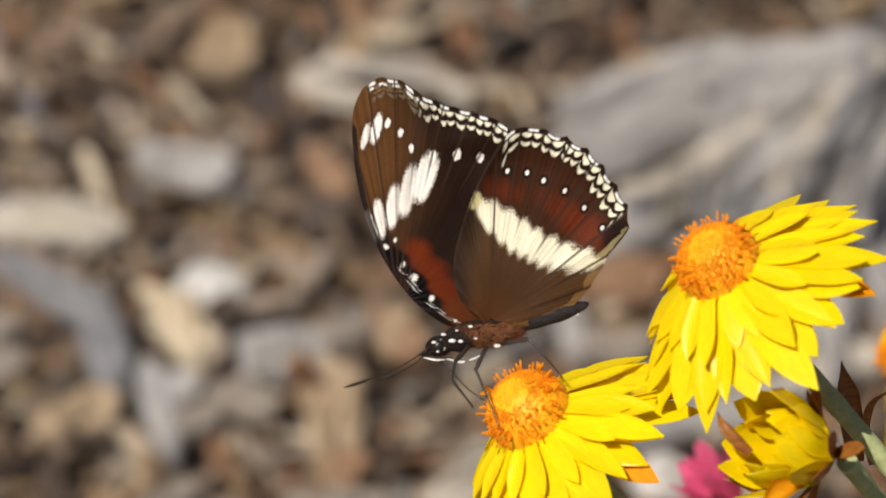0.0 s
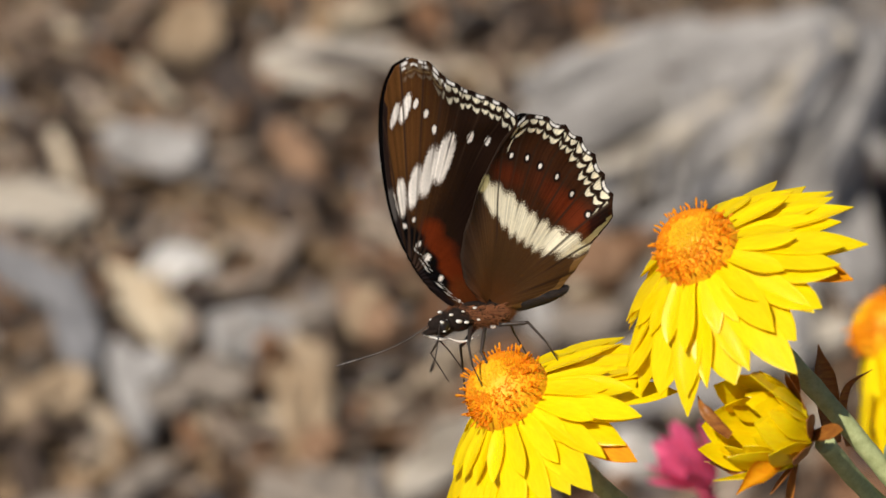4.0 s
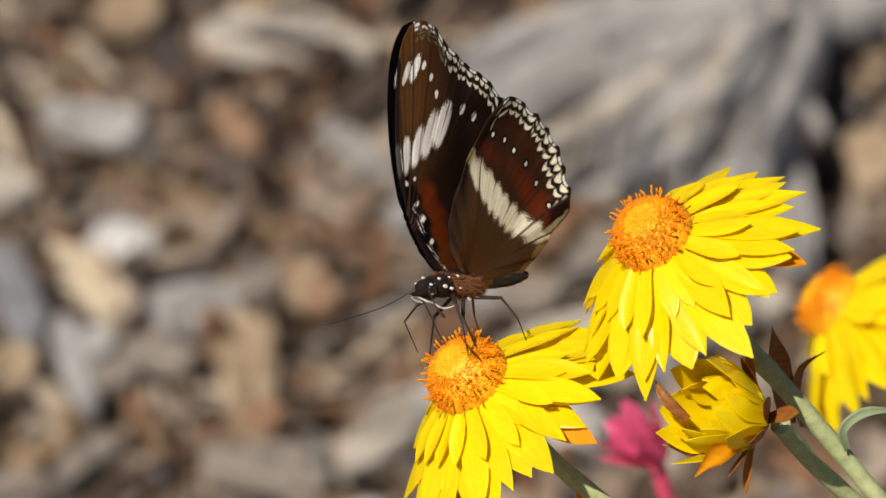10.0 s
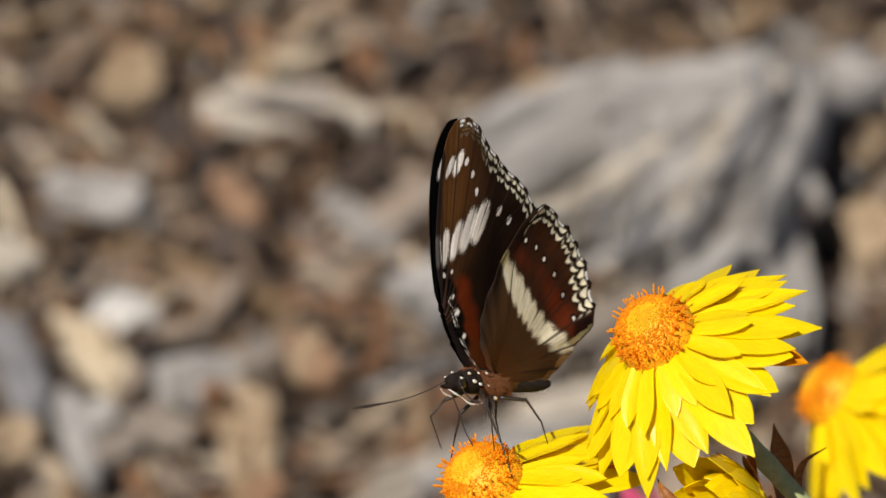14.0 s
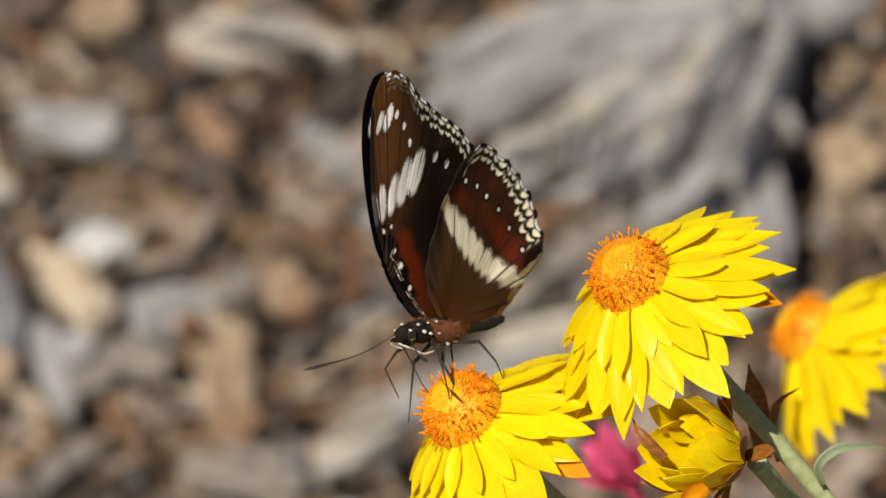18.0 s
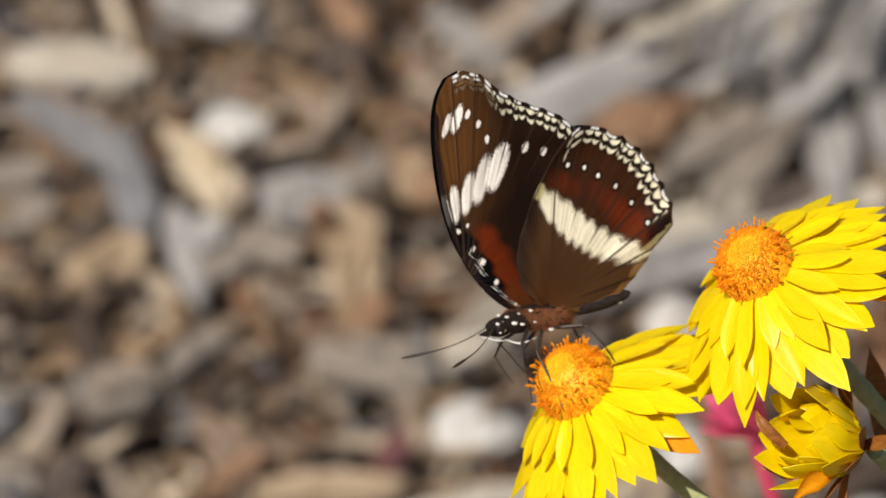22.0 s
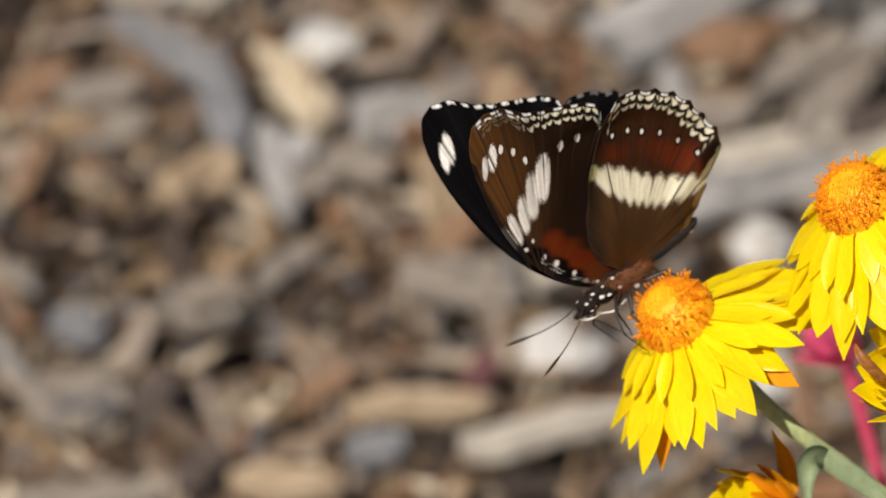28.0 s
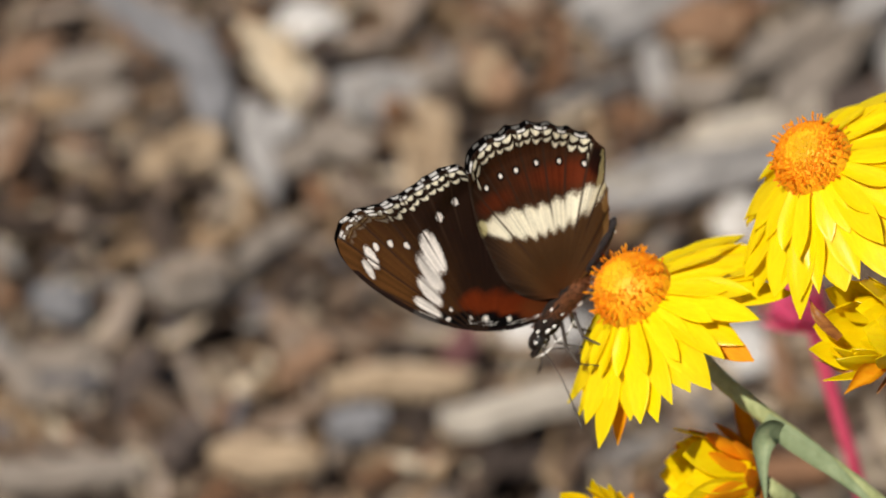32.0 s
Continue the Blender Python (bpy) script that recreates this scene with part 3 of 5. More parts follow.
def hindwing_upper(x, z, r, edge, s, ang):
    col = np.tile(np.array(BLACK), (len(x), 1))
    lay(col, spot(x, z, 72, 173, 68, 54, 25, 0.25, 0.25), BLUE)
    lay(col, spot(x, z, 68, 170, 44, 33, 25, 0.35, 0.4), (0.70, 0.66, 0.90))
    f = np.abs((s / 29) % 1 - 0.5) * 2
    lay(col, (f > 0.5) * (edge > 2) * (edge < 7) * (s > 350) * (s < 650) * 0.25, (0.75, 0.73, 0.7))
    return col


def veins(col, ang, r, away, lines, dark):
    for a, start in lines:
        d = np.abs(ang - math.radians(a)) * away
        lay(col, np.clip(1.9 - d * 0.7, 0, 1) * smooth(r, start + 0.1, start + 0.3) * 0.88, dark)


def hollow(x, z):
    """How far both wings sink towards the other side, inside their spotted outer margins."""
    reach, ang = np.hypot(x - 18, z - 3), np.degrees(np.arctan2(z - 3, -(x - 18)))
    return 16 * smooth(reach, 90, 220) * (1 - 0.8 * smooth(reach, 285, 335)) * (1 - smooth(ang, 130, 147)) * smooth(x, -110, 0)


def fore_folds(x, z, r):
    """The forewing follows the hindwing's hollow where the two overlap."""
    return -hollow(x, z)


def hind_folds(x, z, r):
    """The hindwing: a raised leading edge, the hollow, and an outer corner that curls out."""
    lead = x - np.interp(z, (7, 45, 105, 185, 265, 335), (0, -35, -47, -28, 5, 50))
    ridge = 15 * np.exp(-np.clip(lead, 0, None) / 24) * smooth(z, 60, 230)
    return ridge - hollow(x, z) + 10 * smooth(x, 170, 255) * smooth(r, 0.75, 1.0)


def wing(name, parent, side, points, root, under, upper, gap, lines, scallop, label, period, start, folds, grain):
    """One wing: two scaly faces a hair apart, cambered, with its own pattern on each face. side: -1 left, 1 right; grain: where its veins meet."""
    across, down = (700, 190) if side < 0 else (440, 130)
    e, s = outline(points, across)
    rx, rz = root
    bite = 1 + 0.6 * scallop - scallop * np.abs(np.sin(math.pi * (s - start) / period)) * smooth(s, 0.42 * s[-1], 0.46 * s[-1]) * (1 - smooth(s, 0.82 * s[-1], 0.86 * s[-1]))
    ex, ez = rx + (e[:, 0] - rx) * bite, rz + (e[:, 1] - rz) * bite
    r = np.linspace(0.01, 1, down) ** 0.8
    x = (rx + np.outer(ex - rx, r)).ravel()
    z = (rz + np.outer(ez - rz, r)).ravel()
    reach = np.repeat(np.hypot(ex - rx, ez - rz), down)
    rr, ss = np.tile(r, across), np.repeat(s, down)
    # how far inside the margin a place lies
    way = np.gradient(np.c_[ex, ez], axis=0)
    nrm = np.c_[-way[:, 1], way[:, 0]] / np.hypot(*way.T)[:, None]
    slant = np.abs(nrm[:, 0] * (ex - rx) + nrm[:, 1] * (ez - rz)) / np.hypot(ex - rx, ez - rz)
    edge = (1 - rr) * reach * np.repeat(np.clip(slant, 0.25, 1), down)
    ang = np.arctan2(z - grain[1], -(x - grain[0]))
    camber = 6 * np.sin(math.pi * np.clip(rr, 0, 1)) + 1.6 * np.sin(ang * 26) * rr ** 3
    fold = folds(x, z, rr)
    verts, faces, cols = [], [], []
    for k, (paint, off) in enumerate(((under, gap + 1.0), (upper, gap - 1.0))):
        verts.append(np.c_[x * U, (side * (off + camber) - fold) * U, z * U])
        c = paint(x, z, rr, edge, ss, ang)
        streak = 0.80 + 0.40 * fuzz(np.round(ang * 150), k + 2.0) * smooth(rr, 0.1, 0.5) - 0.14 * fuzz(x, z)
        c *= streak[:, None]
        veins(c, ang, rr, np.hypot(x - grain[0], z - grain[1]), lines, (0.03, 0.016, 0.010) if k == 0 else (0.004, 0.004, 0.004))
        cols.append(c)
    n = across * down
    g = np.arange(n).reshape(across, down)
    q = np.c_[g[:-1, :-1].ravel(), g[1:, :-1].ravel(), g[1:, 1:].ravel(), g[:-1, 1:].ravel()]
    q = q if side < 0 else q[:, ::-1]
    rim = np.c_[g[:-1, -1], g[1:, -1], g[1:, -1] + n, g[:-1, -1] + n]
    me = sheet(name, np.concatenate(verts), np.concatenate([q, (q + n)[:, ::-1], rim]).tolist())
    at = me.color_attributes.new("scales", "FLOAT_COLOR", "POINT")
    c = np.concatenate(cols)
    at.data.foreach_set("color", np.c_[c, np.ones(len(c))].astype(np.float32).ravel())
    return part(name, me, WING, parent, label)


FORE_EDGE = ((-5, -13), (-50, -5), (-95, 22), (-145, 75), (-190, 155), (-216, 250), (-226, 335), (-220, 390), (-203, 423),
             (-175, 436), (-138, 430), (-105, 407), (-60, 388), (-10, 375), (30, 361), (55, 338), (55, 285), (40, 175), (20, 55), (8, -5))
HIND_EDGE = ((0, 7), (-35, 45), (-47, 105), (-28, 185), (5, 265), (50, 335), (100, 343), (150, 330), (198, 300),
             (235, 250), (260, 203), (258, 163), (232, 130), (205, 85), (170, 40), (110, 7), (55, -8), (30, -5))
FORE_VEINS = ((66, 0.62), (74, 0.55), (82, 0.5), (89, 0.45), (96, 0.42), (103, 0.42), (111, 0.42), (119, 0.45), (127, 0.5))
HIND_VEINS = ((92, 0.15), (99, 0.45), (106, 0.3), (114, 0.35), (123, 0.25), (132, 0.35), (141, 0.2), (150, 0.35), (160, 0.2))


def at_map(x, z, y=0.0):
    """A place in the butterfly's space from its wing map, y in the same units, away from its left side."""
    return Vector((x * U, y * U, z * U))


def hair_mesh(rx, ry, rz, count, length, seed):
    """Short hairs swept back along an ellipsoid."""
    rng = random.Random(seed)
    verts, faces = [], []
    for _ in range(count):
        d = Vector((rng.gauss(0, 1), rng.gauss(0, 1), rng.gauss(0, 1))).normalized()
        if d.z > 0.6:
            continue
        q = Vector((d.x * rx, d.y * ry, d.z * rz))
        tip = q + (d * 0.6 + Vector((0.7, 0, 0)) + Vector((rng.gauss(0, 0.3), rng.gauss(0, 0.3), rng.gauss(0, 0.3)))) * length * rng.uniform(0.5, 1.2)
        a = d.orthogonal().normalized() * 0.6 * U
        c = d.cross(a)
        k = len(verts)
        verts += [q + a, q - a * 0.5 + c, q - a * 0.5 - c, tip]
        faces += [(k, k + 1, k + 3), (k + 1, k + 2, k + 3), (k + 2, k, k + 3)]
    return sheet("hair", verts, faces, False)


def butterfly():
    b = new("butterfly")
    wings = []
    for side in (-1, 1):
        which = "left" if side < 0 else "right"
        wings.append((side, wing("forewing", b, side, FORE_EDGE, (-2, -9), forewing_under, forewing_upper, 3, FORE_VEINS, 0.006,
                                 "brown forewing with white spots beneath and a blue-ringed patch above", 36, 535, fore_folds, (-145, 40))))
        wings.append((side, wing("hindwing", b, side, HIND_EDGE, (18, 3), hindwing_under, hindwing_upper, 8, HIND_VEINS, 0.022,
                                 "scalloped brown hindwing with a cream band and crescents", 41, 350, hind_folds, (18, 3))))
    # thorax, abdomen and head
    def lump(name, a, c, ra, rb, material, rough, parent=b, label="", y=0.0, sub=3):
        p, q = at_map(*a, y), at_map(*c, y)
        way = (q - p).normalized()
        m = Matrix.Translation((p + q) / 2) @ way.to_track_quat("X", "Z").to_matrix().to_4x4()
        if parent is not b:
            m = parent.matrix_basis.inverted() @ m
        return part(name, ball((q - p).length / 2, ra * U, rb * U, rough, 3, sub), material, parent, label, m)
    thorax = lump("thorax", (-65, -19), (72, -9), 22, 24, BODY, 0.12, label="black thorax with rust-brown hair below", sub=4)
    lump("collar", (-70, -27), (-5, -21), 25, 23, BODY, 0.12, thorax, "black collar with white dots")
    tagged(part("thorax_hair", hair_mesh(69 * U, 22 * U, 24 * U, 6000, 9 * U, 4), RUSTY_HAIR, thorax, "rusty brown hair"), kind="stuff")
    abdomen = lump("abdomen", (45, -5), (190, 36), 15, 16, ABDOMEN, 0.10, label="dark ringed abdomen", sub=4)
    for v in abdomen.data.vertices:
        v.co = v.co * (1 + 0.07 * abs(math.sin(v.co.x / (17 * U))) - 0.03)
    for i in range(5):
        u = 0.25 + 0.16 * i
        lump("ring_mark", (45 + 139 * u, -5 + 39 * u - 13), (45 + 139 * u + 7, -5 + 39 * u - 11), 6, 2, SPOT, 0.1, abdomen, sub=2)
    head = lump("head", (-97, -42), (-46, -32), 18, 18, BODY, 0.14, label="black head with white dots")
    feelers = []
    m = head.matrix_basis.inverted()
    for s in (-1, 1):
        part("eye", ball(11 * U, 7 * U, 12 * U), EYE, head, "glossy black compound eye", m @ Matrix.Translation(at_map(-74, -38, s * 14)))
        palp = tube([m @ at_map(-78, -46, s * 7), m @ at_map(-94, -51, s * 7), m @ at_map(-108, -54, s * 5)], [5 * U, 5 * U, 1.2 * U], 8, 4)
        palp = part("palp", palp, BODY, head, "pointed black furry palp")
        for a, c, w in (((-62, -62), (-100, -58), 2.4), ((-88, -30), (-62, -24), 2.0), ((-66, -48), (-60, -30), 1.8)):
            stripe = tube([m @ at_map(*a, s * 11), m @ at_map((a[0] + c[0]) / 2, (a[1] + c[1]) / 2 - 2, s * 14), m @ at_map(*c, s * 10)], [0.8 * U, w * U, 0.8 * U], 6, 4)
            part("white_stripe", stripe, SPOT, head, "white stripe on the head")
        base = m @ at_map(-80, -30, s * 7)
        turn3 = m.to_3x3() * U
        arc = [turn3 @ Vector(q) for q in ((0, 0, 0), (-52, 0, -10), (-104, 0, -12), (-160, 0, -6), (-200, 0, 0))]
        feeler = part("antenna", tube(arc, [u * U for u in (1.3, 1.1, 1.1, 1.1, 1.1, 1.1, 1.2, 1.3, 1.7, 3.0, 3.2, 2.6, 1.0)], 7, 8), LIMB, head, "thin dark clubbed antenna", Matrix.Translation(base))
        feelers.append((s, feeler, base, m.to_3x3()))
    belly = tube([at_map(-60, -60, -6), at_map(-30, -66, -9), at_map(2, -54, -10)], [0.8 * U, 2.2 * U, 0.8 * U], 8, 5)
    part("breast_stripe", belly, SPOT, b, "white stripe under the breast")
    dots = ((-82, -31, 19), (-75, -47, 18), (-50, -28, 24), (-35, -29, 26), (-8, -24, 22), (-17, -3, 20),
            (-42, -10, 22), (30, -37, 12), (-65, -17, 20))
    for i, (x, z, y) in enumerate(dots):
        grow = (1.0, 0.7, 1.5, 1.1, 0.8)[i % 5]
        for s in (-1, 1):
            part("white_dot", ball(4.2 * U * grow, 2.0 * U, 2.4 * U * grow, 0.2, x, 2), SPOT, thorax, "", thorax.matrix_basis.inverted() @ Matrix.Translation(at_map(x, z, s * y)))
    # proboscis and legs
    part("proboscis", tube([at_map(-80, -59), at_map(-50, -85), at_map(-20, -115), at_map(12, -137)], [1.6 * U, 1.2 * U, 1.0 * U], 6, 6), LIMB, b, "fine dark uncoiled tongue")
    legs = (((-20, -37, 16), (-45, -65, 55), (-50, -97, 80), (-12, -147, 70)),
            ((10, -40, 16), (-8, -80, 40), (12, -125, 62), (35, -185, 85)),
            ((40, -33, 14), (85, -25, 40), (115, -57, 60), (145, -93, 62)))
    for knees in legs:
        for s in (-1, 1):
            pts = [at_map(x, z, s * y * (1 if s < 0 else 0.8)) for x, z, y in knees]
            dense = [pts[0], pts[0].lerp(pts[1], 0.9), pts[1], pts[1].lerp(pts[2], 0.9), pts[2], pts[2].lerp(pts[3], 0.5), pts[3]]
            part("leg", tube(dense, [4.0 * U, 3.5 * U, 2.3 * U, 1.7 * U, 1.3 * U, 1.0 * U], 7, 4), LIMB, b, "thin jointed dark leg")
    tagged(b, "brown and black butterfly with white-banded wings feeding on a yellow strawflower", "butterfly")
    return b, wings, feelers


# ---- build ----
ground()
mulch()
LOOSE = [
    ("wood_chip", -0.0496, 1.4600, 0.0085, 1.4538, 0.0220, PALE_WOOD, "long pale weathered wood chip on the mulch", 0.008, 0.022, 0.00),
    ("wood_chip", -0.0950, 1.3412, -0.0737, 1.2954, 0.0165, LIGHT_TAN, "warm tan split wood chip on the mulch", 0.008, 0.022, 0.00),
    ("wood_chip", -0.1517, 1.3764, -0.1063, 1.3763, 0.0198, PALE_WOOD, "pale flat wood chip on the mulch", 0.008, 0.022, 0.00),
    ("wood_chip", -0.1015, 1.4173, -0.0712, 1.4004, 0.0168, GREY_WOOD, "pale grey wood chip on the mulch", 0.008, 0.022, 0.00),
    ("wood_chip", -0.0351, 1.2958, -0.0319, 1.2436, 0.0193, TAN_WOOD, "broad tan wood chip on the mulch", 0.008, 0.022, 0.00),
    ("wood_chip", -0.0856, 1.4838, -0.0646, 1.4813, 0.0307, TAN_WOOD, "small tan wood chip on the mulch", 0.008, 0.022, 0.00),
    ("wood_chip", -0.0445, 1.4189, -0.0319, 1.3914, 0.0111, RUST_WOOD, "reddish brown bark chip on the mulch", 0.008, 0.022, 0.00),
    ("wood_chip", 0.0415, 1.3443, 0.0700, 1.3426, 0.0180, RUST_WOOD, "rusty orange bark chip on the mulch", 0.008, 0.022, 0.00),
    ("bark_strip", -0.1466, 1.3558, -0.1078, 1.3217, 0.0178, BLUE_WOOD, "curved blue-grey strip of bark", 0.008, 0.022, 0.06),
    ("bark_strip", -0.1129, 1.3293, -0.1025, 1.2828, 0.0140, BLUE_WOOD, "dark blue-grey end of a bark strip", 0.008, 0.022, 0.00),
    ("bark_strip", -0.0933, 1.2945, -0.0826, 1.2509, 0.0098, GREY_WOOD, "narrow grey wood splinter on the mulch", 0.008, 0.022, -0.10),
    ("wood_chip", -0.0639, 1.2959, -0.0399, 1.3093, 0.0145, GREY_WOOD, "grey weathered wood chip on the mulch", 0.008, 0.022, 0.00),
    ("wood_chip", -0.0728, 1.2812, -0.0524, 1.2738, 0.0126, DULL_WOOD, "small grey weathered wood chip on the mulch", 0.008, 0.022, 0.00),
    ("wood_chip", -0.0337, 1.2450, -0.0246, 1.2379, 0.0149, RUST_WOOD, "orange-brown bark chip on the mulch", 0.008, 0.022, 0.00),
    ("branch", 0.0454, 1.2794, 0.1388, 1.2983, 0.0179, PALE_WOOD, "long pale splintered branch lying on the mulch", 0.008, 0.022, 0.00),
    ("branch", 0.0197, 1.2416, 0.1166, 1.2912, 0.0161, GREY_WOOD, "long grey splintered branch lying on the mulch", 0.008, 0.022, 0.03),
    ("branch", -0.0050, 1.2199, 0.0334, 1.2620, 0.0144, PALE_WOOD, "pale grey splinter under the flowers", 0.008, 0.022, 0.00),
    ("wood_chip", -0.0478, 1.2199, -0.0119, 1.2115, 0.0142, DULL_WOOD, "brown-tan wood chip on the mulch", 0.008, 0.022, 0.00),
    ("wood_chip", -0.0942, 1.2117, -0.0770, 1.2339, 0.0098, DULL_WOOD, "grey splintered wood chip on the mulch", 0.008, 0.022, 0.00),
    ("wood_chip", -0.1191, 1.2091, -0.1038, 1.2063, 0.0117, DULL_WOOD, "pale weathered wood chip on the mulch", 0.008, 0.022, 0.00),
    ("wood_chip", -0.1616, 1.3112, -0.1384, 1.3177, 0.0127, DULL_WOOD, "pale flat weathered wood chip on the mulch", 0.008, 0.022, 0.00),
    ("wood_chip", -0.1562, 1.2886, -0.1334, 1.2980, 0.0134, DULL_WOOD, "dull tan wood chip on the mulch", 0.008, 0.022, 0.00),
    ("bark_strip", -0.1755, 1.3079, -0.1620, 1.3297, 0.0133, RUST_WOOD, "brown bark strip on the mulch", 0.008, 0.022, 0.00),
    ("bark_strip", -0.1714, 1.2574, -0.1663, 1.2870, 0.0078, RUST_WOOD, "narrow brown bark strip on the mulch", 0.008, 0.022, 0.00),
    ("wood_chip", -0.0566, 1.2991, -0.0250, 1.3178, 0.0129, DULL_WOOD, "pale beige wood chip on the mulch", 0.008, 0.022, 0.00),
    ("wood_chip", -0.0950, 1.2776, -0.0787, 1.2868, 0.0140, GREY_WOOD, "grey weathered wood chip on the mulch", 0.008, 0.022, 0.00),
    ("wood_chip", -0.0851, 1.2616, -0.0707, 1.2706, 0.0104, DULL_WOOD, "short pale wood chip on the mulch", 0.008, 0.022, 0.00),
    ("wood_chip", -0.0203, 1.3133, -0.0089, 1.3104, 0.0164, TAN_WOOD, "small pinkish tan wood chip on the mulch", 0.008, 0.022, 0.00),
    ("wood_chip", 0.0481, 1.3422, 0.0710, 1.3419, 0.0194, RUST_WOOD, "rusty brown bark chip beside a branch", 0.008, 0.022, 0.00),
    ("wood_chip", 0.0147, 1.3370, 0.0263, 1.3513, 0.0122, PALE_WOOD, "small pale wood chip on the mulch", 0.008, 0.022, 0.00),
    ("wood_chip", 0.0393, 1.3296, 0.0426, 1.3021, 0.0086, GREY_WOOD, "small grey wood chip on the mulch", 0.008, 0.022, 0.00),
    ("wood_chip", -0.1276, 1.2639, -0.1023, 1.2746, 0.0143, TAN_WOOD, "brownish tan bark chip on the mulch", 0.008, 0.022, 0.00),
    ("wood_chip", -0.1185, 1.2016, -0.0972, 1.2075, 0.0169, DULL_WOOD, "broad pale grey wood chip", 0.008, 0.022, 0.00),
    ("wood_chip", -0.1617, 1.1604, -0.1330, 1.1635, 0.0279, DULL_WOOD, "large broad pale grey piece of bark", 0.008, 0.022, 0.00),
    # bluish shade of a gap between chips, put in as a dark slab
    ("bark_strip", -0.1558, 1.1983, -0.1394, 1.1931, 0.0157, BLUE_WOOD, "dark blue-grey slab standing in for a shaded mulch gap", 0.008, 0.022, 0.00),
    # no bark here: a dark slab gives the shade of a hole
    ("bark_strip", -0.1263, 1.1426, -0.1185, 1.1717, 0.0094, DARK_WOOD_AND_SHADE, "dark slab standing in for the shade in a mulch hole", 0.008, 0.022, 0.00),
    ("bark_strip", -0.1120, 1.1196, -0.1026, 1.1377, 0.0110, DARK_WOOD_AND_SHADE, "dark crooked strip on the mulch", 0.008, 0.022, 0.00),
    ("wood_chip", -0.0967, 1.1250, -0.0656, 1.1216, 0.0123, TAN_WOOD, "pale tan wood chip on the mulch", 0.008, 0.022, 0.00),
    ("wood_chip", -0.1614, 1.1133, -0.1204, 1.1170, 0.0089, DULL_WOOD, "long pinkish pale wood chip", 0.008, 0.022, 0.00),
    ("wood_chip", -0.0782, 1.1590, -0.0629, 1.1739, 0.0097, RUST_WOOD, "orange-brown bark splinter on the mulch", 0.008, 0.022, 0.00),
    ("bark_strip", -0.0249, 1.1665, -0.0189, 1.1813, 0.0093, MAROON_WOOD, "dark maroon bark chip", 0.008, 0.022, 0.00),
    ("bark_strip", -0.0626, 1.1370, -0.0454, 1.1412, 0.0115, BLUE_WOOD, "small blue-grey bark fragment", 0.008, 0.022, 0.00),
    ("branch", -0.0245, 1.1389, 0.0208, 1.1579, 0.0120, PALE_WOOD, "pale grey splintered stick on the mulch", 0.008, 0.022, 0.00),
    ("bark_strip", -0.0624, 1.1555, -0.0224, 1.1593, 0.0104, TAN_WOOD, "bowed brown bark strip on the mulch", 0.008, 0.022, 0.18),
    ("wood_chip", 0.1730, 1.3899, 0.1798, 1.3664, 0.0209, TAN_WOOD, "tan wood chip beside the driftwood", 0.008, 0.022, 0.00),
    ("wood_chip", 0.1757, 1.4361, 0.1865, 1.4305, 0.0202, TAN_WOOD, "brown wood chip beside the driftwood", 0.008, 0.022, 0.00),
    ("wood_chip", 0.0613, 1.4657, 0.0809, 1.4604, 0.0212, TAN_WOOD, "small tan wood chip behind the driftwood", 0.008, 0.022, 0.00),
    ("bark_strip", -0.0471, 1.3769, -0.0320, 1.3814, 0.0145, DARK_WOOD_AND_SHADE, "dark brown patch on the mulch", 0.008, 0.022, 0.00),
    # a second dark slab for the shade of that same hole
    ("bark_strip", -0.1286, 1.1557, -0.1188, 1.1688, 0.0131, DARK_WOOD_AND_SHADE, "short dark slab deepening the shade of a mulch hole", 0.008, 0.022, 0.00),
    ("wood_chip", -0.0191, 1.3214, -0.0065, 1.3024, 0.0138, RUST_WOOD, "dull rusty bark chip on the mulch", 0.008, 0.022, 0.00),
    ("wood_chip", -0.0540, 1.2948, -0.0376, 1.3034, 0.0172, GREY_WOOD, "grey wood chip with a split end", 0.008, 0.022, 0.00),
    ("bark_strip", 0.0781, 1.2880, 0.1172, 1.3416, 0.0150, DULL_WOOD, "long dull brown strip of bark beside a branch", 0.008, 0.026, 0.00),
    ("bark_strip", 0.0686, 1.3089, 0.1093, 1.3540, 0.0130, DULL_WOOD, "weathered brown strip of bark on the mulch", 0.008, 0.026, 0.00),
    ("bark_strip", 0.0738, 1.2969, 0.1136, 1.3453, 0.0050, DARK_WOOD_AND_SHADE, "thin dark bark splinter between brown strips", 0.008, 0.026, 0.00),
    ("wood_chip", 0.0451, 1.3026, 0.0665, 1.3013, 0.0150, DULL_WOOD, "dull brown wood chip on the mulch", 0.008, 0.026, 0.00),
    ("bark_strip", 0.0938, 1.2882, 0.1168, 1.3019, 0.0120, DARK_WOOD_AND_SHADE, "dark brown bark strip beside a branch", 0.008, 0.026, 0.00),
]
for i, (kind, x1, y1, x2, y2, width, material, label, thick, lift, bow) in enumerate(LOOSE):
    plank(kind, x1, y1, x2, y2, width, material, label, "bark" if kind == "bark_strip" else "wood chip", thick, lift, bow, i + 1)
